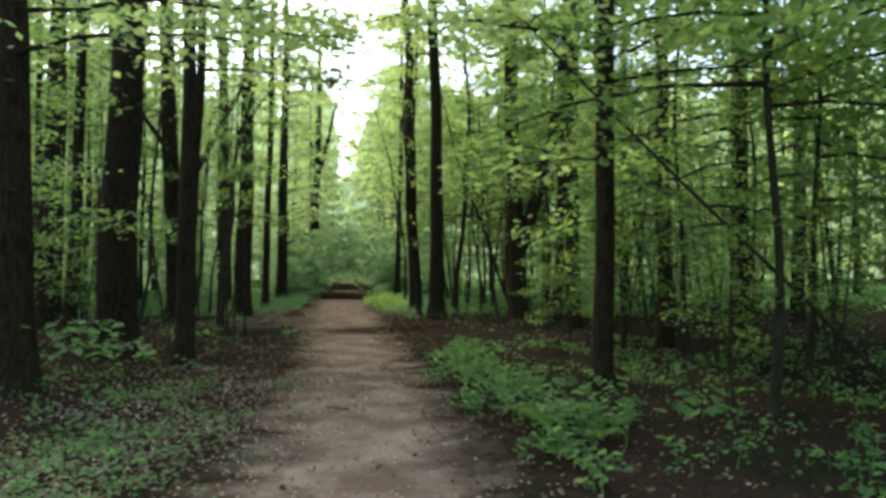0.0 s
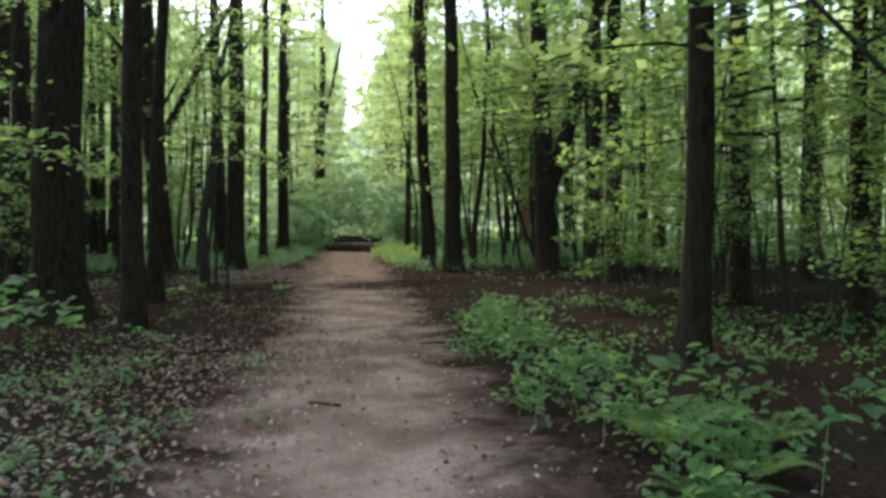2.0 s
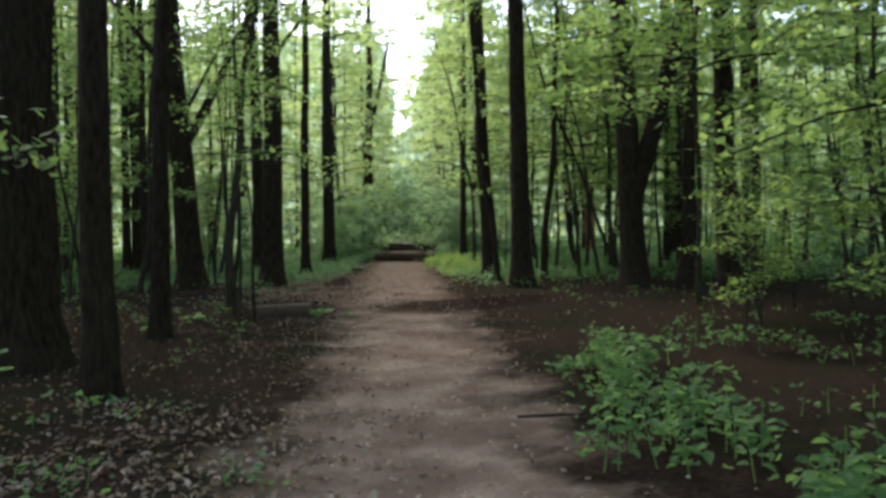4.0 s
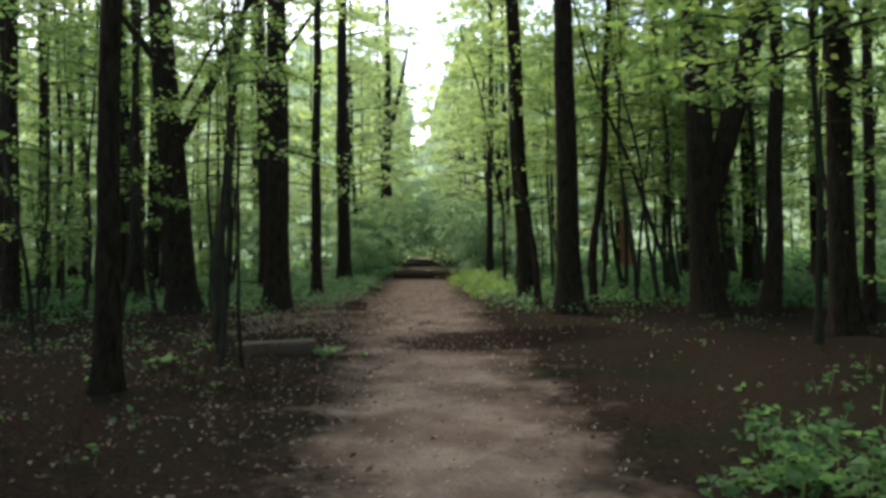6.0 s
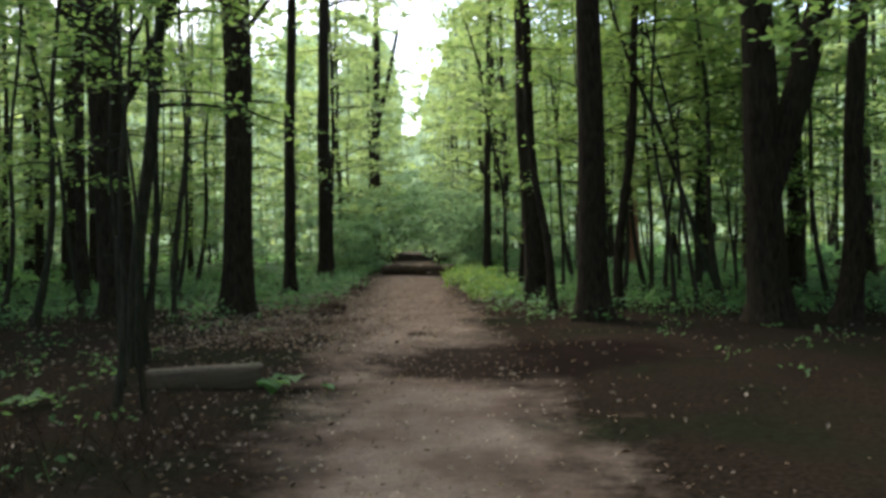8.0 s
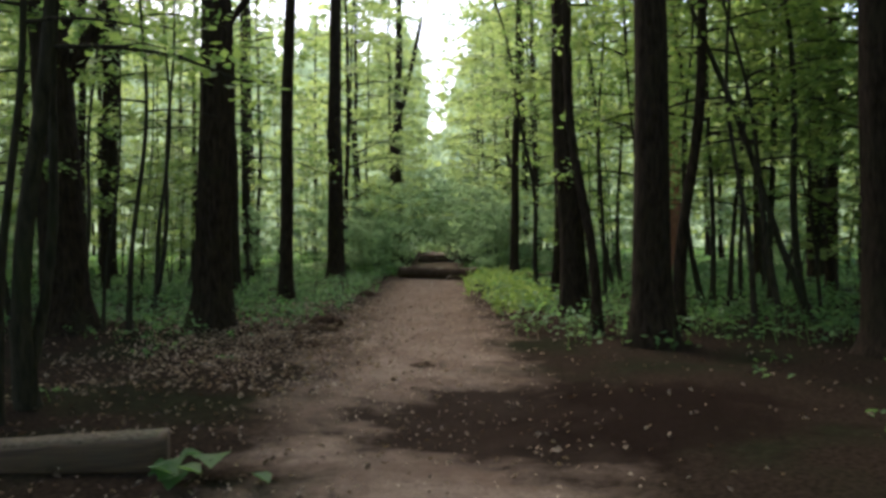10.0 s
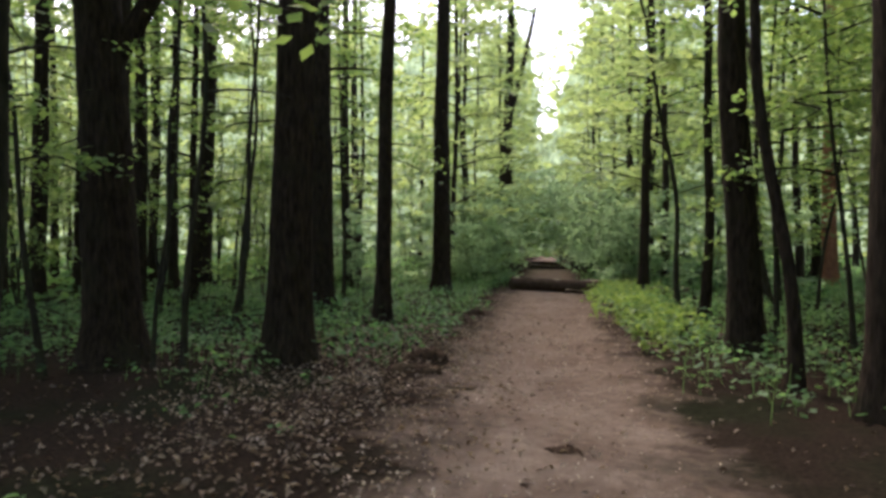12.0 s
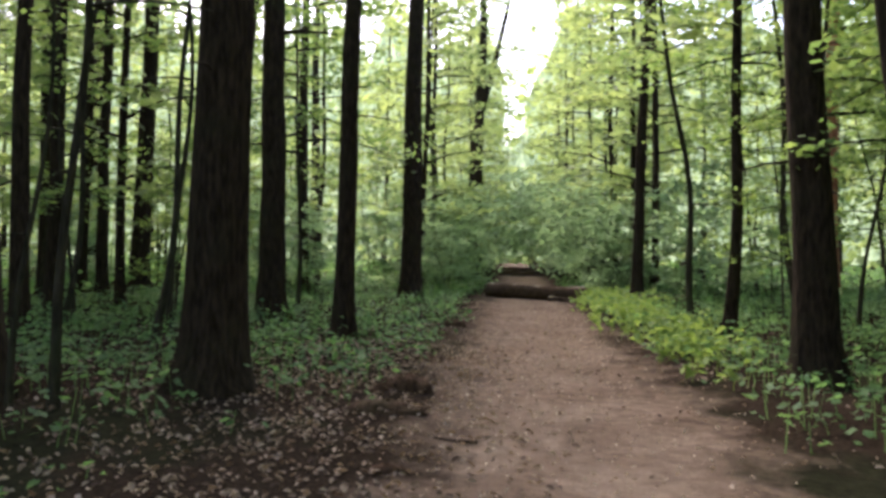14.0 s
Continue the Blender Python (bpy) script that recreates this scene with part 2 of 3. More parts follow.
def grow(seed, height, r, lean=(0.0, 0.0), bend=0.0, low=3.0, limbs=10, reach=2.0, per=60, size=0.12, rough=0.05,
         sides=14, lobes=0.0, extra=(), mat=None, leaf=None, wide=0.35, rise=0.35, taper=0.35, twigs=2, fork=None, stubs=0, fine=True, rings=22):
    """Meshes of one tree: trunk, branches, foliage. extra limbs: (height, heading in degrees, length, thickness, rise, leaves)."""
    rng = np.random.default_rng(seed)
    mat, leaf = mat or BARK, leaf or LEAF
    h = np.concatenate([[-0.15, 0.0, 0.12, 0.3, 0.6], np.linspace(1.0, height, rings)])
    ph = rng.uniform(0, 6, 4)
    wx = bend * (np.sin(h * 0.55 + ph[0]) - np.sin(ph[0])) + bend * 0.4 * (np.sin(h * 1.5 + ph[1]) - np.sin(ph[1]))
    wy = bend * (np.sin(h * 0.5 + ph[2]) - np.sin(ph[2]))
    p = np.column_stack([lean[0] * h + wx, lean[1] * h + wy, h])
    rad = r * (1 - (1 - taper) * np.clip(h / height, 0, 1) ** 0.9) * (1 + 0.42 * np.exp(-np.maximum(h, 0) / 0.35))
    trunk, wood, centres = Shape(), Shape(), []
    tube(trunk, p, rad, sides, rough, rng, lobes)
    if fork:
        fh, faz, flen, fr = fork
        q = np.array([np.interp(fh, h, p[:, k]) for k in range(3)])
        b = branch_line(q, radians(faz), flen * 0.35, 3.0, -0.9, rng, 9, 0.02)
        tube(trunk, b, np.linspace(fr, fr * 0.6, 9), 10, rough, rng)

    def at(z):
        return np.array([np.interp(z, h, p[:, k]) for k in range(3)])

    for k in range(limbs):
        z = low + (height - low) * (k + rng.uniform(0, 0.9)) / max(limbs, 1)
        ln = reach * rng.uniform(0.6, 1.15) * (1 - 0.5 * max(0, (z - low) / (height - low)) ** 2)
        az = k * 2.4 + rng.uniform(-0.6, 0.6)
        b = branch_line(at(z), az, ln, rise * rng.uniform(0.3, 1.5), 0.3, rng)
        br = min(0.014 * ln + 0.004, r * 0.6)
        thin = b if fine else b[::2]
        tube(wood, thin, np.linspace(br, br * 0.25, len(thin)), 5 if fine else 4, caps=False)
        spray(centres, b, rng, per, wide, 0.10)
        for _ in range(twigs):
            i = rng.integers(2, 6)
            tw = branch_line(b[i], az + rng.choice([-1, 1]) * rng.uniform(0.4, 1.1), ln * rng.uniform(0.3, 0.55), 0.15, 0.3, rng, 5)
            if fine:
                tube(wood, tw[::2], np.linspace(br * 0.45, br * 0.15, 3), 3, caps=False)
            spray(centres, tw, rng, per // 2, wide * 0.7, 0.08)
    for z, az, ln, br, up, count in extra:
        b = branch_line(at(z), radians(az), ln, up, 0.12, rng, 9, 0.06)
        tube(wood, b, np.linspace(br, br * 0.35, 9), 7, caps=False)
        if count:
            spray(centres, b, rng, count, wide, 0.15)
    for _ in range(stubs):
        z = rng.uniform(2, height * 0.6)
        b = branch_line(at(z), rng.uniform(0, 6.3), rng.uniform(0.4, 1.3), 0.1, 0.2, rng, 5)
        tube(wood, b, np.linspace(0.02, 0.007, 5), 5, caps=False)
    parts = [("trunk", trunk.mesh("trunk", mat, True))]
    if wood.n:
        parts.append(("branches", wood.mesh("branches", mat, True)))
    if centres:
        lf = Shape()
        leaves(lf, np.concatenate(centres), size, rng)
        parts.append(("foliage", lf.mesh("foliage", leaf)))
    return parts


# ---- the ground: one sheet, fine by the path, to the horizon ----
def relief(x, y):
    d = x - middle(y)
    hw = half_width(y)
    z = 0.05 * np.sin(x * 0.9 + y * 0.23) * np.cos(y * 0.7 - x * 0.31) + 0.03 * np.sin(x * 2.3 + 1) * np.sin(y * 1.9)
    out = np.clip((np.abs(d) - hw + 0.3) / 1.2, 0, 1)
    z = z * (0.25 + 0.75 * out) + 0.04 * out
    z = z - 0.10 * np.exp(-(((x + 2.1) / 1.1) ** 2 + ((y - 22.4) / 1.2) ** 2))
    z = z + 0.12 * np.exp(-(((x + 5.35) / 0.32) ** 2 + ((y - 29.1) / 0.3) ** 2)) + 0.12 * np.exp(-(((x + 5.1) / 0.4) ** 2 + ((y - 28.0) / 0.25) ** 2))
    z = z + 0.12 * np.exp(-(((x + 6.1) / 0.3) ** 2 + ((y - 36.5) / 0.3) ** 2))
    return z * np.exp(-np.maximum(np.hypot(x, y - 25) - 60, 0) / 10)


def build_ground():
    xs = np.concatenate([[-900, -300, -120, -70, -50], np.arange(-36, -13, 1.2), np.arange(-12.8, 6, 0.2), np.arange(6, 30, 1.2), [36, 50, 70, 120, 300, 900]])
    ys = np.concatenate([[-900, -300, -120, -60, -30], np.arange(-20, 2, 1.5), np.arange(2, 50, 0.3), np.arange(50, 90, 1.5), [100, 120, 160, 300, 1200]])
    X, Y = np.meshgrid(xs, ys, indexing="ij")
    g = np.random.default_rng(3).normal(0, 0.006, X.shape)
    v = np.stack([X, Y, relief(X, Y) + g], -1).reshape(-1, 3)
    i, j = np.meshgrid(np.arange(len(xs) - 1), np.arange(len(ys) - 1), indexing="ij")
    n = len(ys)
    s = Shape()
    s.add(v, np.stack([i * n + j, (i + 1) * n + j, (i + 1) * n + j + 1, i * n + j + 1], -1).reshape(-1, 4))
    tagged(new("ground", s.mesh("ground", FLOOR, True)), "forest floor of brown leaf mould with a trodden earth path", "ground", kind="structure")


build_ground()


# ---- the old trees beside the path, each where it stands ----
def old_tree(x, y, girth, lean=0.0, height=19.0, label="tall dark furrowed trunk rising from the forest floor", name="oak_tree", depth_lean=0.0, **more):
    seed = int(abs(x) * 131 + y * 17)
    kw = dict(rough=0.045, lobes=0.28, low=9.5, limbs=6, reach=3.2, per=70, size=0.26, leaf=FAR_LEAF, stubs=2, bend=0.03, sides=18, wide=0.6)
    kw.update(more)
    return thing(name, grow(seed, height, girth / 2, (lean, depth_lean), **kw), label, "tree", "old trees of the wood", (x, y), z=float(relief(np.array(x), np.array(y))))


old_tree(-9.05, 27.5, 0.72, -0.045, extra=((3.7, 5, 2.6, 0.15, 1.9, 0), (4.4, 40, 1.8, 0.06, 1.9, 0), (5.6, 170, 2.4, 0.10, 1.4, 0)), label="thick dark oak with a limb forking low")
old_tree(-7.18, 28.6, 0.60, 0.025, label="thick straight dark oak trunk with flared foot")
old_tree(-9.75, 36.0, 0.52, -0.012, extra=((7.0, 20, 2.6, 0.10, 1.5, 40), (5.6, -5, 1.3, 0.05, 0.05, 0)), label="dark trunk with a rising limb and a dead stub")
old_tree(-7.33, 33.2, 0.31, 0.02, label="slender straight dark trunk among green herbs")
old_tree(-8.5, 42.3, 0.56, 0.016, label="straight grey-brown trunk near the fallen log")
old_tree(-1.03, 30.9, 0.49, -0.032, bend=0.05, label="leaning smooth dark trunk at the path's edge")
old_tree(-0.2, 26.7, 0.50, -0.014, low=9, limbs=9, reach=4.0, per=130, fine=False, size=0.23, label="straight dark trunk close to the path")
old_tree(-0.85, 28.0, 0.16, -0.04, 11, bend=0.13, lobes=0.1, low=5, limbs=6, reach=1.2, size=0.14, leaf=LEAF, name="young_tree", label="thin crooked young tree leaning by the path")
old_tree(-2.5, 43.8, 0.32, 0.022, 16, low=4, limbs=14, reach=1.8, label="slim trunk behind bright green grass")
old_tree(-1.3, 35.5, 0.21, 0.012, 14, bend=0.06, low=4, limbs=14, reach=1.5, label="slim dark trunk among undergrowth")
old_tree(-17.4, 43.6, 0.60, 0.035)
old_tree(-18.1, 36.5, 0.48, 0.03)
old_tree(-5.6, 17.55, 0.26, 0.03, 15, extra=((6.0, 5, 3.2, 0.035, 0.06, 300), (6.7, -12, 3.5, 0.035, 0.06, 320), (7.4, 15, 3.3, 0.035, 0.08, 300), (6.3, 150, 3.0, 0.03, 0.08, 240)), lobes=0.2, bend=0.04, low=8, limbs=14, reach=4.2, per=140, fine=False, size=0.23, label="slender dark trunk standing in leaf litter")
old_tree(2.42, 25.7, 0.58, -0.02, low=8.5, limbs=12, reach=3.6, per=140, fine=False, size=0.23, fork=(1.9, 8, 7.0, 0.23), lobes=0.4, label="broad twin-stemmed tree with spreading roots")
old_tree(2.22, 11.4, 0.31, 0.025, 15, lobes=0.25, low=7.0, limbs=10, reach=3.0, per=70, size=0.17, extra=((4.7, 232, 3.4, 0.035, 0.02, 260), (5.4, 250, 3.0, 0.03, 0.1, 220), (5.0, 200, 2.6, 0.03, 0.1, 200), (3.2, 190, 1.7, 0.02, 0.0, 90), (4.6, 290, 3.0, 0.03, 0.05, 220), (4.3, -20, 3.0, 0.03, 0.08, 260), (5.2, 20, 3.2, 0.03, 0.08, 260)), label="dark trunk amid shaded undergrowth")
old_tree(4.68, 17.0, 0.36, 0.008, 17, low=7.5, limbs=17, reach=4.6, per=150, fine=False, size=0.23)
old_tree(8.0, 21.7, 0.46, 0.0, low=7.5, limbs=17, reach=4.6, per=150, fine=False, size=0.23)
old_tree(-6.3, 15.4, 0.78, 0.045, low=9, limbs=14, reach=4.6, per=140, fine=False, size=0.23, label="massive dark leaning oak trunk", rough=0.05)
old_tree(-4.3, 13.3, 0.29, 0.02, 15, lobes=0.2, low=8, limbs=6, reach=2)
old_tree(-5.66, 10.6, 0.56, -0.004, label="thick trunk with moss at its foot", size=0.15, per=110, extra=((2.6, -60, 0.7, 0.03, 0.05, 0), (4.4, -32, 4.0, 0.04, 0.03, 330), (5.0, -12, 3.6, 0.04, 0.05, 300), (5.4, 20, 3.4, 0.04, 0.05, 260)))
old_tree(-8.3, 17.8, 0.30, 0.03, 16)
old_tree(3.55, 25.6, 0.34, 0.05, 14, bend=0.1)
old_tree(3.6, 22.0, 0.40, -0.005, low=7.5, limbs=17, reach=4.6, per=150, fine=False, size=0.23)
old_tree(4.5, 23.4, 0.20, 0.0, 15)
old_tree(6.4, 40.0, 0.62, -0.015)
old_tree(-15.5, 37.2, 0.36, 0.0)
old_tree(-24.0, 48.5, 0.48, 0.02)
old_tree(-19.6, 42.1, 0.34, 0.0)
old_tree(-19.8, 65.0, 0.7, 0.0)
old_tree(-10.6, 66.0, 0.72, 0.025, 21, fork=(9, 30, 5, 0.2), low=11)
old_tree(-27.7, 56.0, 0.7, 0.02)
old_tree(5.4, 14.3, 0.24, 0.0, 15, low=7.5, limbs=17, reach=4.6, per=150, fine=False, size=0.23)
old_tree(-11.3, 22.7, 0.45, 0.03, low=8.5, limbs=12, reach=3.6, per=130, fine=False, size=0.23)
old_tree(8.1, 35.6, 0.5, 0.0)
old_tree(2.5, 28.6, 0.12, -0.31, 8.5, bend=0.12, lobes=0.0, low=4.5, limbs=7, reach=1.2, size=0.13, leaf=LEAF, name="young_tree", mat=YOUNG_BARK, label="thin young tree leaning far over")
old_tree(-1.7, 37.4, 0.13, -0.15, 9, bend=0.16, lobes=0.0, low=4.5, limbs=8, reach=1.3, size=0.14, leaf=LEAF, name="young_tree", mat=YOUNG_BARK, label="thin crooked young tree leaning over the herbs")
old_tree(2.7, 20.6, 0.10, 0.02, 8.5, bend=0.1, lobes=0.0, low=3.4, limbs=17, reach=2.5, per=110, size=0.16, leaf=LEAF, name="maple_tree", mat=YOUNG_BARK, wide=0.4, rise=0.12, extra=((4.2, 215, 2.8, 0.025, 0.0, 260), (3.8, 198, 2.5, 0.02, 0.0, 220), (4.6, 235, 2.7, 0.025, 0.05, 240), (4.4, 265, 2.5, 0.022, 0.0, 220)), label="young maple with spreading boughs of bright leaves")
old_tree(-6.1, 22.1, 0.17, 0.10, 9, bend=0.16, lobes=0.0, low=2.8, limbs=11, reach=1.7, per=70, size=0.13, leaf=LEAF, name="maple_tree", mat=YOUNG_BARK, wide=0.35, rise=0.15, label="young crooked maple with leafy boughs")
old_tree(0.47, 28.5, 0.18, 0.03, 13, bend=0.12, low=5, limbs=8, reach=1.5, size=0.16, name="young_tree", leaf=LEAF)
old_tree(4.1, 50.3, 0.55, 0.0, 24, mat=PINE_BARK, lobes=0.0, rough=0.03, name="pine_tree", low=14, label="tall pine with reddish orange bark")


# ---- saplings and undergrowth trees ----
def free(x, y, gap):
    d = abs(x - float(middle(np.array(y))))
    return d > gap


def stems(seed, height, count, spread, r, **kw):
    """A multi-stemmed bush: several thin leaning stems from one foot."""
    rng = np.random.default_rng(seed)
    gathered = {}
    for k in range(count):
        a = k / count * 6.28 + rng.uniform(-0.5, 0.5)
        s = spread * rng.uniform(0.4, 1.0)
        for part, me in grow(seed * 10 + k, height * rng.uniform(0.7, 1.1), r * rng.uniform(0.6, 1.2), (math.cos(a) * s, math.sin(a) * s), **kw):
            gathered.setdefault(part, []).append(me)
    out = []
    for part, ms in gathered.items():
        bm = bmesh.new()
        for me in ms:
            bm.from_mesh(me)
        me = bpy.data.meshes.new(part)
        bm.to_mesh(me)
        bm.free()
        me.materials.append(ms[0].materials[0])
        for old in ms:
            bpy.data.meshes.remove(old)
        out.append((part, me))
    return out


SMALL = dict(sides=6, rough=0.03, mat=YOUNG_BARK, leaf=LEAF, taper=0.2)
protos = [
    thing("sapling", grow(501, 7.0, 0.035, (0.06, 0.02), 0.10, 1.6, 13, 1.4, 50, 0.135, **SMALL), "slim sapling with layered green leaves", "sapling", "saplings of the undergrowth", (-11.2, 25.2)),
    thing("sapling", grow(502, 8.5, 0.05, (-0.08, 0.05), 0.16, 2.4, 14, 1.7, 50, 0.145, **SMALL), "crooked sapling with layered green leaves", "sapling", "saplings of the undergrowth", (1.9, 28.2)),
    thing("sapling", grow(503, 5.5, 0.025, (0.12, -0.05), 0.08, 1.0, 11, 1.2, 46, 0.125, **SMALL), "thin leaning sapling with soft green leaves", "sapling", "saplings of the undergrowth", (5.6, 19.6)),
    thing("hazel_bush", stems(51, 5.5, 4, 0.16, 0.028, bend=0.1, rings=9, fine=False, low=1.2, limbs=6, reach=1.3, per=30, size=0.15, **SMALL), "many-stemmed hazel bush with broad green leaves", "bush", "hazel bushes of the undergrowth", (3.4, 31.0)),
]
rng = np.random.default_rng(77)
poles = [
    thing("sapling", grow(511, 8.0, 0.045, (0.05, 0.0), 0.14, 4.8, 7, 1.2, 30, 0.13, stubs=3, **SMALL), "bare thin young stem with a few leaves above", "sapling", "bare young stems", (-7.92, 27.26)),
    thing("sapling", grow(512, 9.0, 0.06, (0.11, 0.03), 0.12, 5.5, 7, 1.4, 30, 0.13, stubs=3, **SMALL), "bare leaning young stem with a few leaves above", "sapling", "bare young stems", (-10.0, 32.2)),
]
for k, (x, y, tn, s) in enumerate(((-5.1, 19.5, 60, 0.55), (-5.45, 20.3, 150, 0.7), (-4.75, 19.3, 250, 0.45), (-5.95, 21.5, 0, 0.9), (-6.15, 22.1, 20, 0.9), (-8.3, 27.2, 90, 0.7), (-9.7, 25.7, 10, 1.1), (-10.9, 34.2, 0, 1.2), (-12.5, 33.5, 40, 1.1), (1.0, 36.5, 0, 0.9), (2.55, 29.1, 190, 1.1), (1.3, 27.4, 150, 1.0),
                                   (0.9, 31.0, 30, 0.9), (-0.3, 33.0, 120, 1.1), (1.8, 33.5, 170, 1.2), (2.9, 32.4, 80, 1.2), (4.6, 29.0, 160, 1.1), (-13.8, 30.5, 0, 1.2), (-11.9, 28.2, 50, 1.0), (-8.6, 21.0, 200, 0.9), (-12.0, 38.5, 10, 1.3), (5.2, 26.5, 130, 1.0),
                                   (0.3, 37.5, 160, 1.2), (4.9, 18.4, 170, 0.9), (5.9, 21.5, 20, 1.0), (-14.5, 40.5, 100, 1.2))):
    copy_thing(poles[(k + 1) % 2], pose(x, y, float(relief(np.array(x), np.array(y))), 0, 0, tn) @ Matrix.Scale(s, 4))
spots = [(-13.0, 34.5), (4.8, 12.4), (6.2, 10.5), (3.4, 15.3), (5.2, 20.5), (1.9, 31.5), (0.4, 39.5), (-9.6, 12.6), (-11.0, 19.5), (7.2, 14.5), (8.4, 18.0), (6.6, 24.0), (9.0, 27.5), (7.4, 30.5)]
tries = 0
while len(spots) < 78 and tries < 4000:
    tries += 1
    x, y = rng.uniform(-30, 20), rng.uniform(9, 62)
    if free(x, y, 3.6) and (x > -6 or y > 36 or rng.uniform() < 0.35) and all((x - a) ** 2 + (y - b) ** 2 > 2.2 for a, b in spots) and y > 5 + abs(x + 3) * 0.6:
        spots.append((x, y))
for k, (x, y) in enumerate(spots):
    src = protos[k % 4]
    copy_thing(src, pose(x, y, float(relief(np.array(x), np.array(y))), 0, 0, rng.uniform(0, 360)) @ Matrix.Scale(rng.uniform(0.8, 1.25), 4))

for x, y, s in ((3.3, 9.2, 0.5), (4.3, 12.6, 0.6), (5.2, 10.6, 0.6), (3.2, 14.4, 0.55), (6.4, 13.2, 0.7), (2.8, 17.6, 0.5), (4.6, 15.6, 0.65), (2.0, 15.6, 0.4), (6.8, 17.5, 0.8), (3.9, 19.5, 0.5), (5.8, 8.6, 0.6),
                (7.6, 11.0, 0.8), (-8.2, 14.0, 0.6), (-7.6, 17.0, 0.5), (-9.5, 18.0, 0.7)):
    copy_thing(protos[3], pose(x, y, float(relief(np.array(x), np.array(y))), 0, 0, rng.uniform(0, 360)) @ Matrix.Scale(s, 4))

# leafy maples that hang over the first steps of the path and light up behind the leaning trunks
OVERHEAD = dict(sides=7, rough=0.03, mat=YOUNG_BARK, leaf=LEAF, taper=0.25, fine=False)
maples = [
    thing("maple_tree", grow(701, 8.5, 0.06, (-0.05, -0.03), 0.12, 3.3, 20, 3.0, 120, 0.15, wide=0.5, rise=0.12, **OVERHEAD), "young maple with wide layered boughs of bright leaves", "tree", "maples by the path", (3.6, 8.8)),
    thing("maple_tree", grow(702, 7.5, 0.05, (0.06, -0.04), 0.14, 2.6, 18, 2.5, 100, 0.145, wide=0.45, rise=0.1, **OVERHEAD), "slim maple with layered boughs of bright leaves", "tree", "maples by the path", (5.4, 12.0)),
]
for k, (x, y, tn, sc) in enumerate(((5.6, 7.4, 80, 1.05), (4.4, 14.2, 200, 1.0), (6.9, 10.2, 300, 1.1), (-7.6, 12.6, 30, 1.0), (1.6, 31.6, 60, 1.0), (2.9, 34.6, 140, 1.1), (0.6, 38.6, 220, 1.15),
                                    (3.9, 30.2, 300, 1.0), (5.6, 33.4, 20, 1.15), (4.4, 38.2, 250, 1.2), (-10.4, 39.0, 90, 1.0), (7.4, 28.6, 100, 1.1))):
    copy_thing(maples[k % 2], pose(x, y, float(relief(np.array(x), np.array(y))), 0, 0, tn) @ Matrix.Scale(sc, 4))
old_tree(5.2, 8.8, 0.06, -0.95, 4.4, bend=0.07, lobes=0.0, low=2.4, limbs=6, reach=1.0, per=40, size=0.12, leaf=LEAF, name="young_tree", mat=YOUNG_BARK, label="thin bowed stem leaning across the undergrowth")

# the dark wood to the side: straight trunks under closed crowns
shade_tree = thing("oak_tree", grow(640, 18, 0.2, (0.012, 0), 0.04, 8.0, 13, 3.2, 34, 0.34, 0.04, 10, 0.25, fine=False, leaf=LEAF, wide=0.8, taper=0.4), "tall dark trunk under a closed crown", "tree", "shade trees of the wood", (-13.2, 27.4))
for x, y, tn, sc in ((-15.8, 31.0, 40, 0.9), (-12.6, 32.6, 100, 0.8), (-20.6, 33.4, 210, 1.1), (-14.6, 36.0, 300, 0.75), (-22.4, 39.0, 20, 1.0), (-16.6, 40.6, 80, 0.85), (-12.2, 44.0, 130, 0.9), (-26.0, 36.0, 250, 1.1),
                     (-20.0, 48.0, 10, 1.0), (9.6, 16.6, 110, 1.0), (10.6, 24.0, 280, 1.05)):
    copy_thing(shade_tree, pose(x, y, 0, 0, 0, tn) @ Matrix.Scale(sc, 4))
for x, y, sc in ((-13.6, 29.4, 0.8), (-16.2, 33.8, 0.9), (-11.6, 35.6, 0.7), (-18.8, 30.2, 1.0), (-20.8, 36.6, 1.1), (-13.2, 39.8, 0.8), (-17.4, 44.6, 1.0), (-23.6, 43.0, 1.2), (-12.6, 24.0, 0.7), (-15.6, 26.0, 0.8)):
    copy_thing(protos[3], pose(x, y, 0, 0, 0, rng.uniform(0, 360)) @ Matrix.Scale(sc, 4))

# ---- the deeper wood: tall trees with leafy stems ----
tall = [
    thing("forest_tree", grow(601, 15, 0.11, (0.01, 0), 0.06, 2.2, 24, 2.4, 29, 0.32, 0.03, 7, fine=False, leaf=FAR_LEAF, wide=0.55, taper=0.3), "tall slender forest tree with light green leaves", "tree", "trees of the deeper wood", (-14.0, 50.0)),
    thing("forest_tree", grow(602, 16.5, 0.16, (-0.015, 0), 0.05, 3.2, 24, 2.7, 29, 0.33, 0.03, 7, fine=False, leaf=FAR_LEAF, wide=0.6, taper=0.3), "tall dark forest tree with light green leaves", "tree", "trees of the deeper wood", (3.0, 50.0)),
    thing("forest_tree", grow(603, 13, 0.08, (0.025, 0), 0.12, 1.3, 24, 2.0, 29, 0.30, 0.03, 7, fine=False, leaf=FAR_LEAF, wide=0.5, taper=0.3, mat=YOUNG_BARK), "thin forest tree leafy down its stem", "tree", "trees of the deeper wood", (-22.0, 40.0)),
]
woods = []
tries = 0
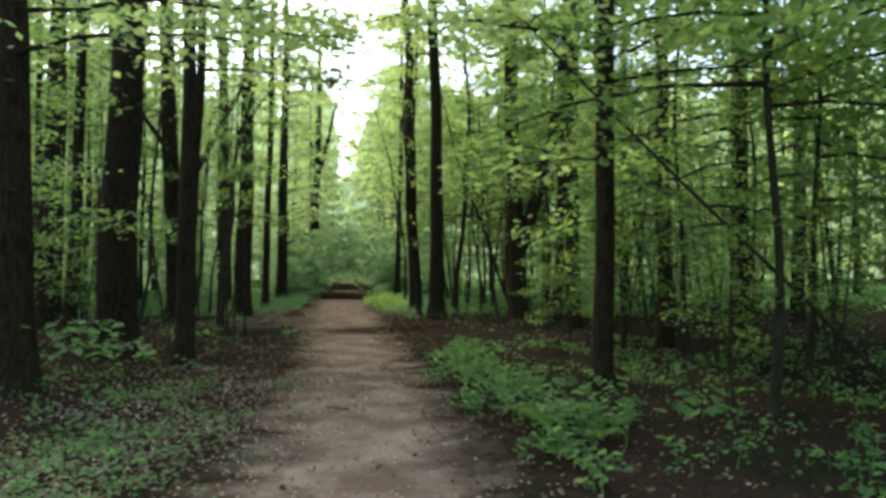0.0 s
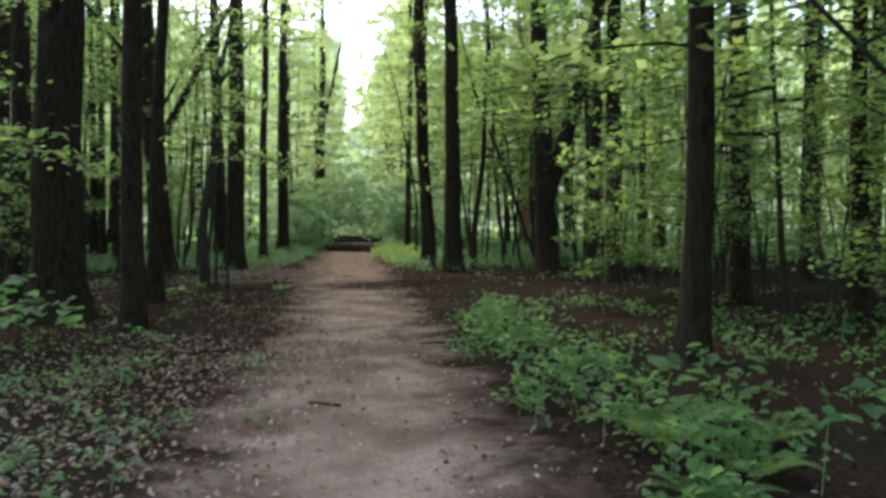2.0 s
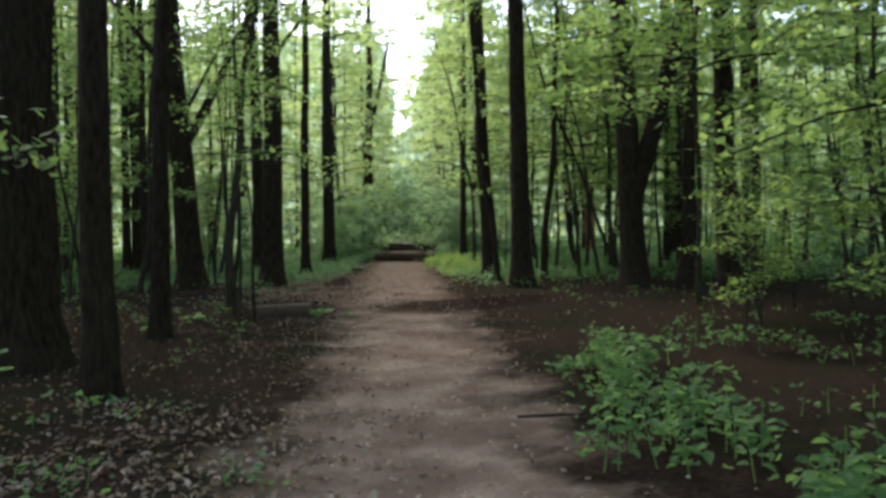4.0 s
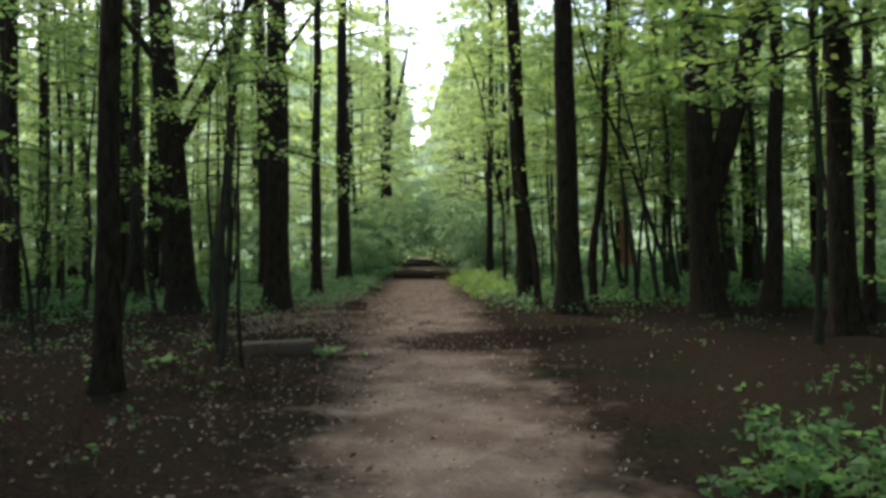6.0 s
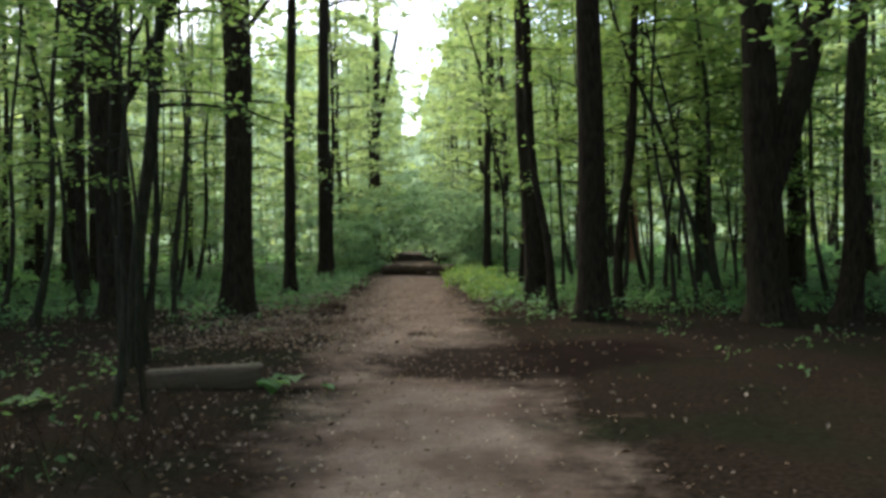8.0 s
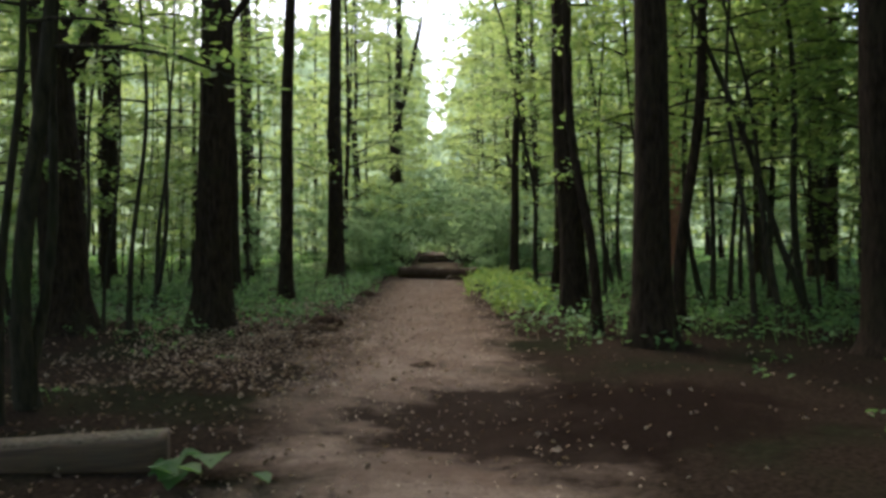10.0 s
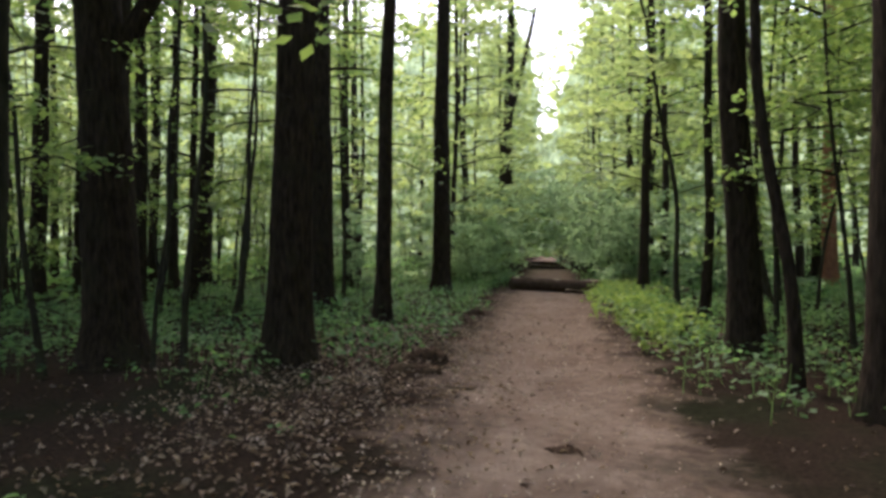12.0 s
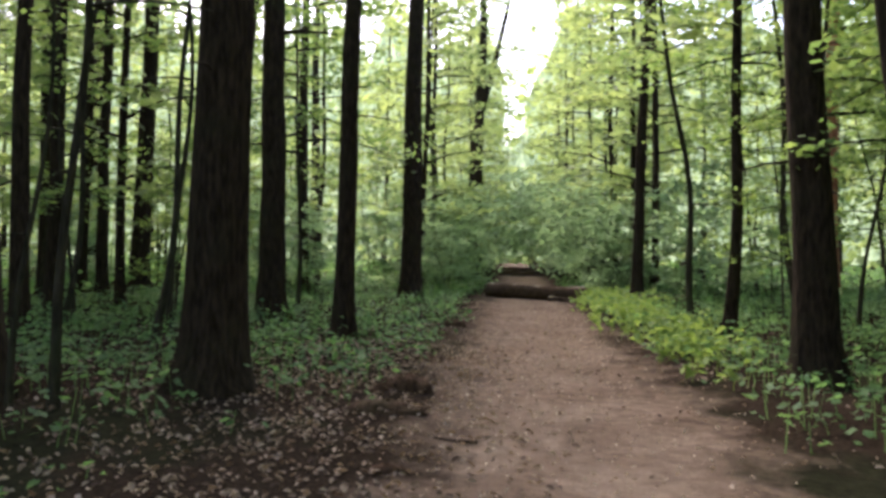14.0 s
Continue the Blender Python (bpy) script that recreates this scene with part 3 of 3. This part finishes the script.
while len(woods) < 84 and tries < 6000:
    tries += 1
    x, y = rng.uniform(-48, 40), rng.uniform(24, 88)
    if free(x, y, 4.4 if y > 50 else 6.5) and all((x - a) ** 2 + (y - b) ** 2 > 5 for a, b in woods) and abs(x + 4) < 12 + y * 0.5:
        woods.append((x, y))
for k, (x, y) in enumerate(woods):
    copy_thing(tall[k % 3], pose(x, y, 0, 0, 0, rng.uniform(0, 360)) @ Matrix.Scale(rng.uniform(0.85, 1.3), 4))
for k in range(22):
    y = 49 + 4.6 * (k // 2) + rng.uniform(-1.5, 1.5)
    x = float(middle(np.array(y))) + ((-1) ** k) * (rng.uniform(3.4, 4.6) if y < 66 else rng.uniform(2.8, 3.8))
    copy_thing(tall[2 * (k // 2 % 2)], pose(x, y, 0, 0, 0, rng.uniform(0, 360)) @ Matrix.Scale(rng.uniform(1.1, 1.45), 4))
for k in range(6):
    y = -10 + 4.5 * (k // 2)
    x = (-1) ** k * rng.uniform(4, 9)
    copy_thing(tall[k % 3], pose(x, y, 0, 0, 0, rng.uniform(0, 360)))

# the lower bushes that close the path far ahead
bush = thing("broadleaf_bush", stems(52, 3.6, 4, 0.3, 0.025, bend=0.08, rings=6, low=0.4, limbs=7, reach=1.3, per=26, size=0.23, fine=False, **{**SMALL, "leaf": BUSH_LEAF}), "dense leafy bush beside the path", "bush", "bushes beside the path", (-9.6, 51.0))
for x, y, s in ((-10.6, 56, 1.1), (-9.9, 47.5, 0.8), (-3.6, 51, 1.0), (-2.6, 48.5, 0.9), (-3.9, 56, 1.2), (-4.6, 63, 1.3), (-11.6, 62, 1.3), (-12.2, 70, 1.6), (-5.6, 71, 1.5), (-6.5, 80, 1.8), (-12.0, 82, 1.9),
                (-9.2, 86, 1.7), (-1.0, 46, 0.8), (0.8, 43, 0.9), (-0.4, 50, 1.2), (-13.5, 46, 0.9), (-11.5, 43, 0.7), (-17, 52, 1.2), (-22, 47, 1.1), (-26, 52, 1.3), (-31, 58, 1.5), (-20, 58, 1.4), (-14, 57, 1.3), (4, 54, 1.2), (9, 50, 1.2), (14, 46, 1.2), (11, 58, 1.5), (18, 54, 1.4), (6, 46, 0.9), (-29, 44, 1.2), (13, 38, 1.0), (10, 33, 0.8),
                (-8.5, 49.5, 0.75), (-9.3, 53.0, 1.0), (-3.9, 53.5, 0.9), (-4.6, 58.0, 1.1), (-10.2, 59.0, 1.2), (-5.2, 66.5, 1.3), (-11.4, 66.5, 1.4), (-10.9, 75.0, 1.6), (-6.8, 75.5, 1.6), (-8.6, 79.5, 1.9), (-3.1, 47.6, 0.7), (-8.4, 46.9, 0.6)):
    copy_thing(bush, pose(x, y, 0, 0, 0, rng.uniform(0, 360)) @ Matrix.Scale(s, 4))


def far_woods():
    """The edge of sight all round: a deep belt of leaf clumps, lower where the path leaves it."""
    g = np.random.default_rng(9)
    n = 13000
    a = np.where(g.uniform(0, 1, n) < 0.85, g.uniform(-0.95, 0.95, n), g.uniform(0, 2 * np.pi, n))
    r = g.uniform(85, 125, n)
    x, y = r * np.sin(a), 25 + r * np.cos(a)
    off = np.abs(x - middle(y))
    top = np.where((off < 16) & (y > 0), 27 + 1.2 * off, 38) * (0.85 + 0.15 * np.sin(a * 37) * np.sin(a * 91 + 2))
    z = g.uniform(0, 1, n) ** 1.25 * top
    s = Shape()
    leaves(s, np.column_stack([x, y, z]), 1.3, g, flat=1.0, slim=0.8)
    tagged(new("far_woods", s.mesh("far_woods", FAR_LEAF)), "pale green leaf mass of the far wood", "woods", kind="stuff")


far_woods()


def backdrop():
    """The wood's edge at the limit of sight, a ragged green skyline with a notch where the path goes."""
    m, nt, nodes, links, bs = material("hazy_glowing_leaves")
    # paled leaf colour plus emission stand in for haze over the distance
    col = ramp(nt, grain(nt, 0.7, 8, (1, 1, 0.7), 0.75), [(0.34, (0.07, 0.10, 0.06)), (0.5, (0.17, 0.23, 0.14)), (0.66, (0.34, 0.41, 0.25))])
    links.new(col, bs.inputs["Base Color"])
    bs.inputs["Roughness"].default_value = 1.0
    bs.inputs["Specular IOR Level"].default_value = 0.0
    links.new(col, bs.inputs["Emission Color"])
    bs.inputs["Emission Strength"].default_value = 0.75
    g = np.random.default_rng(12)
    n = 900
    a = np.arange(n) / n * 2 * np.pi
    r = 132 + 3 * np.sin(a * 23) + g.normal(0, 0.5, n)
    x, y = r * np.sin(a), 25 + r * np.cos(a)
    off = np.abs(x - middle(y))
    top = np.where(y > 25, np.minimum(23 + 2.6 * off, 37), 37) + 3 * np.sin(a * 61) + 2 * np.sin(a * 143 + 1) + g.normal(0, 1.3, n)
    v, f = [], []
    rows = 6
    for k in range(rows):
        u = k / (rows - 1)
        v.append(np.column_stack([x + g.normal(0, 0.8, n), y + g.normal(0, 0.8, n), -0.5 + u * top]))
    i, j = np.meshgrid(np.arange(rows - 1), np.arange(n), indexing="ij")
    q = (j + 1) % n
    s = Shape()
    s.add(np.concatenate(v), np.stack([i * n + j, i * n + q, (i + 1) * n + q, (i + 1) * n + j], -1).reshape(-1, 4))
    tagged(new("backdrop", s.mesh("backdrop", m, True)), "distant green edge of the wood, painted with haze and glowing", "woods", kind="structure")


backdrop()


# ---- fallen logs and the bench ----
def log(a, b, r, label, name="fallen_log", z=None, bark=None):
    bark = bark or SHADED_BARK
    along = unit(np.array([b[0] - a[0], b[1] - a[1]], float))
    side = np.array([-along[1], along[0], 0.0])
    g = np.random.default_rng(int(abs(a[0]) * 100 + b[1] * 10))
    u = np.linspace(0, 1, 16)
    p = np.column_stack([a[0] + (b[0] - a[0]) * u, a[1] + (b[1] - a[1]) * u, (r * 0.93 if z is None else z) + 0.02 * np.sin(u * 7)])
    s = Shape()
    tube(s, p, r * (1 - 0.12 * u) * (1 + g.normal(0, 0.02, 16)), 14, 0.03, g)
    ends = []
    for end, nxt, rr in ((p[0], p[1], r), (p[-1], p[-2], r * 0.88)):
        d = unit(end - nxt)
        e = Shape()
        tube(e, np.array([end - d * 0.02, end + d * 0.012]), np.array([rr * 0.86, rr * 0.84]), 14)
        ends.append(("cut_end", e.mesh("cut_end", SAWN)))
    # the barkless, weathered strip along the top, coloured paler for the light falling on it
    t = Shape()
    w = np.array([[q + side * rr * k * 0.5 + np.array([0, 0, rr * (1.015 - 0.14 * abs(k))]) for k in (-1, 0, 1)] for q, rr in zip(p, r * (1 - 0.12 * u))])
    w = w + g.normal(0, 0.008, w.shape)
    t.add(w.reshape(-1, 3), [[3 * i + j, 3 * i + j + 1, 3 * i + j + 4, 3 * i + j + 3] for i in range(15) for j in range(2)])
    return thing(name, [("bark", s.mesh("bark", bark, True)), ("worn_top", t.mesh("worn_top", LIT_DEADWOOD, True)), *ends], label, "log", "fallen logs")


log((-6.95, 46.3), (-3.9, 45.3), 0.235, "long grey-brown fallen log lying across the path")
log((-5.0, 45.05), (-4.0, 44.75), 0.07, "short thin log lying before the large one")
log((-2.45, 43.2), (-1.2, 43.7), 0.17, "cut log lying in the green herbs")
log((-9.6, 69.0), (-7.0, 69.6), 0.16, "pale log across the path further on")
log((-9.5, 69.3), (-7.1, 69.9), 0.12, "pale log on top of another across the path", z=0.40)


def squared_log(x, y, turn):
    """A short squared beam, weathered and chipped, lying on the ground."""
    g = np.random.default_rng(4)
    s = Shape()
    u = np.linspace(-1.1, 0, 14)
    prof = np.array([(-0.15, 0.0), (-0.15, 0.225), (-0.125, 0.25), (0.125, 0.25), (0.15, 0.225), (0.15, 0.0), (0.12, -0.04), (-0.12, -0.04)])
    v = np.array([[(a + g.normal(0, 0.006), b + g.normal(0, 0.006)) for a, b in prof] for _ in u])
    w = np.concatenate([np.repeat(u[:, None, None], 8, 1), v], 2).reshape(-1, 3)
    f = [[i * 8 + j, i * 8 + (j + 1) % 8, (i + 1) * 8 + (j + 1) % 8, (i + 1) * 8 + j] for i in range(13) for j in range(8)]
    for o in (0, 13 * 8):
        f += [[o, o + 1, o + 4, o + 5], [o + 1, o + 2, o + 3, o + 4], [o, o + 5, o + 6, o + 7]]
    s.add(w, f)
    # worn, mossy top strip, coloured paler than the sides as light would leave it
    t = Shape()
    w = np.array([[(k, sd * (0.118 + g.normal(0, 0.006)), 0.258 + g.normal(0, 0.002)) for sd in (-1, 1)] for k in u * 0.99]).reshape(-1, 3)
    low = w - np.array([0, 0, 0.02])
    n = len(w)
    t.add(np.concatenate([w, low]), [[2 * i, 2 * i + 1, 2 * i + 3, 2 * i + 2] for i in range(13)] + [[2 * i, 2 * i + 2, n + 2 * i + 2, n + 2 * i] for i in range(13)])
    return thing("wooden_beam", [("timber", s.mesh("timber", SAWN)), ("worn_top", t.mesh("worn_top", LOG_TOP))], "weathered squared timber lying in leaf litter", "beam", "", (x, y), turn=turn)


squared_log(-4.18, 20.72, 20).location.z = -0.05


# ---- herbs, ferns, grass, litter ----
def scatter(g, n, x0, x1, y0, y1, keep):
    x, y = g.uniform(x0, x1, n), g.uniform(y0, y1, n)
    k = keep(x, y) > g.uniform(0, 1, n)
    return x[k], y[k]


def herb_patch(name, label, spots_xy, g, per, size, height, mat, spread=0.16, category="herbs"):
    """Low herbs: each a short stem's worth of leaves in tiers."""
    x, y = spots_xy
    n = len(x)
    hh = height * g.uniform(0.35, 1.1, n)
    c = np.repeat(np.column_stack([x, y, relief(x, y)]), per, 0)
    tier = g.uniform(0.25, 1, len(c))
    c[:, 2] += np.repeat(hh, per) * tier
    c[:, :2] += g.normal(0, spread, (len(c), 2)) * (1.25 - tier * 0.6)[:, None]
    s = Shape()
    leaves(s, c, size, g, flat=0.4, droop=0.2, folded=size > 0.07 and len(c) < 16000, slim=0.7)
    k = np.repeat(np.column_stack([x, y, relief(x, y)]), 1, 0)
    stem = Shape()
    w = 0.004
    top = k + np.column_stack([g.normal(0, 0.04, n), g.normal(0, 0.04, n), hh])
    v = np.stack([k - [w, 0, 0], k + [w, 0, 0], top + [w * 0.5, 0, 0], top - [w * 0.5, 0, 0]], 1).reshape(-1, 3)
    s.add(v, np.arange(4 * n).reshape(-1, 4))
    tagged(new(name, s.mesh(name, mat)), label, category, kind="stuff")


def blob(*spots_r):
    def keep(x, y):
        k = np.zeros_like(x)
        for a, b, ra, rb in spots_r:
            k = np.maximum(k, np.exp(-((x - a) / ra) ** 2 - ((y - b) / rb) ** 2))
        return k
    return keep


g = np.random.default_rng(21)
herb_patch("nettle_patch", "patch of nettles with toothed green leaves", scatter(g, 900, -0.5, 2.6, 5.5, 16.5, blob((0.35, 12.0, 0.42, 1.3), (0.75, 10.0, 0.4, 1.2), (1.1, 7.8, 0.5, 1.4), (0.2, 13.9, 0.4, 1.0))), g, 16, 0.085, 0.40, HERB, 0.10)
herb_patch("ground_herbs", "low mixed herbs in leaf litter", scatter(g, 1300, -6, -1.6, 4, 13, blob((-3.1, 7.0, 0.9, 1.8), (-3.5, 10.2, 0.7, 0.7), (-3.4, 5.0, 1.0, 1.2))), g, 8, 0.065, 0.16, HERB, 0.10)


def shade_cover(x, y):
    d = np.abs(x - middle(y))
    return np.where(d > half_width(y) + 0.9, 0.55 + 0.45 * np.sin(x * 1.1 + 1) * np.sin(y * 0.8), 0) * np.clip((d - 1.6) / 2.5, 0, 1) * np.where(y > 15, np.where(x > middle(y), 0.2, 0.5), 1.0)


herb_patch("dark_undergrowth", "dense dark green undergrowth in deep shade", scatter(g, 650, 1.2, 9.5, 4, 19, lambda x, y: np.clip((x - middle(y) - 2.4) / 1.2, 0, 1) * (0.6 + 0.4 * np.sin(x * 1.3) * np.sin(y * 0.9)) * np.clip((19 - y) / 4, 0, 1)), g, 8, 0.075, 0.24, HERB, 0.14)
herb_patch("shade_herbs", "sparse low herbs on shaded leaf litter", scatter(g, 1900, -16, 12, 6, 26, shade_cover), g, 7, 0.075, 0.18, HERB, 0.14)


def green_cover(x, y):
    d = x - middle(y)
    e = np.abs(d) - half_width(y) - 0.25 - 0.25 * np.sin(y * 1.3)
    return np.clip(e / 0.5, 0, 1) * np.clip((y - 31.0 + 1.5 * np.minimum(np.abs(d), 4) + np.where(d > 0, 2.0, 0.0)) / 4, 0, 1) * (0.75 + 0.25 * np.sin(x * 1.7) * np.sin(y * 1.3))


herb_patch("green_undergrowth", "thick fresh green herbs covering the ground", scatter(g, 13200, -17, 9, 26, 58, green_cover), g, 6, 0.105, 0.40, HERB, 0.16)
def far_cover(x, y):
    return np.clip((np.abs(x - middle(y)) - 2.2) / 1.5, 0, 1) * np.where((y < 58) & (x > -17) & (x < 9), 0, 1)


herb_patch("far_undergrowth", "green undergrowth deeper in the wood", scatter(g, 4800, -48, 32, 30, 92, far_cover), g, 4, 0.34, 0.7, HERB, 0.4)
herb_patch("bright_grass", "bright yellow-green grass tuft by the path", scatter(g, 1900, -4.8, -0.6, 29, 46, blob((-3.05, 42.5, 0.75, 2.0), (-2.7, 38.5, 0.55, 2.5), (-3.4, 44.6, 0.6, 0.8), (-2.1, 34.0, 0.4, 2.5))), g, 9, 0.13, 0.42, GRASS, 0.10, "grass")


def fern(x, y, scale, seed):
    q = np.random.default_rng(seed)
    s = Shape()
    for k in range(9):
        b = branch_line((0, 0, 0.02), k * 0.7 + q.uniform(-0.2, 0.2), q.uniform(0.5, 0.75), 1.25, 0.85, q, 12, 0.01)
        tube(s, b, np.linspace(0.005, 0.0015, 12), 4, caps=False)
        d = unit(np.gradient(b, axis=0))
        side = unit(np.cross(d, [0, 0, 1]))
        for u in np.linspace(0.18, 0.98, 17):
            i = u * 11
            lo = min(int(i), 10)
            c = b[lo] + (b[lo + 1] - b[lo]) * (i - lo)
            ln = 0.15 * math.sin(math.pi * min(0.95, 0.25 + 0.75 * u)) + 0.012
            for sg in (-1, 1):
                tip = c + side[lo] * sg * ln + d[lo] * ln * 0.35 + np.array([0, 0, -0.15 * ln])
                m = (c + tip) / 2
                s.add([c, m + d[lo] * 0.017, tip, m - d[lo] * 0.017], [[0, 1, 2, 3]])
    return thing("fern", [("fronds", s.mesh("fronds", FERN))], "fresh green fern with arching fronds", "fern", "ferns by the path", (x, y), z=float(relief(np.array(x), np.array(y))), scale=scale)


first = fern(1.0, 7.9, 0.8, 5)
for x, y, s in ((1.4, 7.5, 0.7), (1.0, 7.0, 0.6), (1.75, 8.2, 0.6)):
    copy_thing(first, pose(x, y, 0.0, 0, 0, x * 300) @ Matrix.Scale(s, 4))


def maple_seedling(x, y, height, seed, size=0.17, count=26, spread=0.28):
    q = np.random.default_rng(seed)
    w, s = Shape(), Shape()
    b = branch_line((0, 0, -0.02), q.uniform(0, 6), 0.15, height / 0.15, 0, q, 7, 0.1)
    tube(w, b, np.linspace(0.009, 0.004, 7), 5, caps=False)
    c = np.column_stack([q.normal(0, spread, count), q.normal(0, spread, count), height * q.uniform(0.5, 1.08, count)])
    for k in c[::2]:
        m = b[4]
        tube(w, np.array([m, (m + k) / 2 + [0, 0, 0.02], k]), np.array([0.003, 0.002, 0.0015]), 4, caps=False)
    leaves(s, c, size, q, flat=0.22, droop=0.25, folded=True, slim=0.95)
    return thing("maple_seedling", [("stem", w.mesh("stem", YOUNG_BARK)), ("foliage", s.mesh("foliage", HERB))], "small maple seedling with broad pale green leaves", "plant", "seedlings on the forest floor", (x, y), z=float(relief(np.array(x), np.array(y))))


maple_seedling(-4.75, 10.4, 0.85, 1)
maple_seedling(-5.3, 12.4, 0.75, 2, count=34)
maple_seedling(-3.9, 20.3, 0.14, 3, 0.19, 11, 0.15)
maple_seedling(-4.6, 11.7, 0.5, 4)
maple_seedling(-5.75, 19.2, 0.12, 6, 0.15, 9, 0.14)
maple_seedling(1.9, 9.6, 0.35, 7, 0.15, 20)
maple_seedling(2.6, 8.4, 0.3, 8, 0.15, 20)


def litter(name, label, n, size, x0, x1, y0, y1, keep, mat):
    q = np.random.default_rng(len(label) + n)
    x, y = scatter(q, n, x0, x1, y0, y1, keep)
    s = Shape()
    leaves(s, np.column_stack([x, y, relief(x, y) + q.uniform(0.012, 0.03, len(x))]), size, q, flat=0.55, folded=True, slim=0.5)
    tagged(new(name, s.mesh(name, mat)), label, "leaf litter", kind="stuff")


def litter_cover(x, y):
    d = np.abs(x - middle(y)) - half_width(y)
    shade = np.where((x > middle(y)) & (y > 9) & (y < 30), 0.14, 1.0)
    return np.clip(0.08 + 0.14 * np.clip((y - 16) / 8, 0, 1) + 0.88 * np.clip((d + 0.6) / 0.9, 0, 1), 0, 1) * np.exp(-(d / 6.5) ** 2) * shade


PALE = leaf_material("pale_fleck", (0.09, 0.064, 0.046), (0.20, 0.15, 0.112), (0.42, 0.355, 0.285), 0.1, 0.7)
litter("pale_litter", "small pale leaf scraps trodden into the path", 24000, 0.038, -8.5, 2.5, 2, 44, lambda x, y: 0.8 * np.exp(-((x - middle(y)) / np.where(x > middle(y), 1.35, 2.2)) ** 2), PALE)
# the next two take the pale leaf colour to brighten litter that is lit
litter("brown_litter", "dry brown leaves lit beside the path", 6500, 0.062, -5.5, -0.9, 3, 13, lambda x, y: np.exp(-((x + 2.9) / 1.3) ** 2), PALE)
litter("brown_litter", "dry brown leaves lying thick under the oaks", 9000, 0.06, -9, -2, 23, 33, lambda x, y: 0.9 * np.exp(-((x - middle(y) + 2.2) / 1.5) ** 2), PALE)
litter("leaf_litter", "dry brown and pale leaves strewn on the floor", 25000, 0.06, -15, 9, 1, 36, litter_cover, LITTER)


def twig(x, y, length, turn, seed):
    q = np.random.default_rng(seed)
    s = Shape()
    b = branch_line((0, 0, 0.012), 0, length, 0.02, 0.02, q, 8, 0.06)
    tube(s, b, np.linspace(0.013, 0.005, 8), 6)
    c = branch_line(b[4], 0.6, length * 0.4, 0.05, 0.02, q, 5, 0.05)
    tube(s, c, np.linspace(0.008, 0.003, 5), 5)
    return thing("dead_twig", [("stick", s.mesh("stick", BARK, True))], "thin dead twig lying on the ground", "twig", "dead twigs on the floor", (x, y), z=float(relief(np.array(x), np.array(y))), turn=turn)


for k, (x, y, ln, tn) in enumerate(((-4.3, 27.3, 1.6, 170), (-1.1, 9.3, 0.3, 150), (-0.6, 12.6, 0.8, 5), (-5.2, 26.1, 0.9, 100), (0.3, 9.1, 0.7, 60), (-3.2, 11.5, 0.8, 20))):
    twig(x, y, ln, tn, 30 + k)


def hummock(x, y, r, h, seed):
    """A rough clod of earth and roots at the path's edge."""
    q = np.random.default_rng(seed)
    s = Shape()
    ring = np.arange(14) / 14 * 2 * np.pi
    v = []
    for u in np.linspace(0, 1, 7):
        rad = r * math.cos(u * 1.45) * (1 + 0.25 * np.sin(ring * 2 + seed) + q.normal(0, 0.10, 14))
        v.append(np.column_stack([rad * np.cos(ring) * 1.5, rad * np.sin(ring), -0.05 + (h + 0.05) * math.sin(u * 1.57) + q.normal(0, 0.012, 14)]))
    i, j = np.meshgrid(np.arange(6), np.arange(14), indexing="ij")
    k = (j + 1) % 14
    s.add(np.concatenate(v), np.stack([i * 14 + j, i * 14 + k, (i + 1) * 14 + k, (i + 1) * 14 + j], -1).reshape(-1, 4))
    for _ in range(7):
        b = branch_line((q.uniform(-r, r), q.uniform(-r, r) * 0.5, h * 0.7), q.uniform(0, 6), r * 0.8, 0.1, 0.5, q, 5, 0.1)
        tube(s, b, np.linspace(0.014, 0.005, 5), 5)
    return thing("earth_clod", [("clod", s.mesh("clod", ROOTS, True))], "dark rough clod of earth and roots", "earth clod", "clods at the path's edge", (x, y), z=float(relief(np.array(x), np.array(y))) - 0.02)


ROOTS = bark_material("rooty_earth", (0.018, 0.011, 0.008), (0.09, 0.055, 0.036), (0.05, 0.045, 0.025), 0.03)
hummock(-5.35, 29.15, 0.17, 0.12, 1)
hummock(-5.2, 28.0, 0.20, 0.06, 2)
hummock(-6.15, 36.2, 0.15, 0.12, 3)
hummock(-5.6, 31.6, 0.14, 0.06, 4)
hummock(-3.05, 24.9, 0.13, 0.05, 5)
hummock(-4.75, 26.3, 0.12, 0.05, 6)


def brush(x, y, spread, count, height, seed):
    """Dead brush: many thin brown stalks standing close."""
    q = np.random.default_rng(seed)
    s = Shape()
    for _ in range(count):
        a, b = q.normal(0, spread), q.normal(0, spread * 1.3)
        z = float(relief(np.array(x + a), np.array(y + b)))
        p = branch_line((a, b, z - 0.02), q.uniform(0, 6.3), height * q.uniform(0.15, 0.5), q.uniform(1.2, 3.0), 0.4, q, 5, 0.06)
        tube(s, p, np.linspace(0.005, 0.002, 5), 3, caps=False)
    o = new("dead_brush", s.mesh("dead_brush", ROOTS))
    o.location = (x, y, 0)
    tagged(o, "reddish brown dead brush in the leaf litter", "brush", kind="stuff")


brush(-4.2, 17.6, 0.38, 70, 0.6, 41)
brush(-5.0, 14.6, 0.6, 60, 0.45, 42)
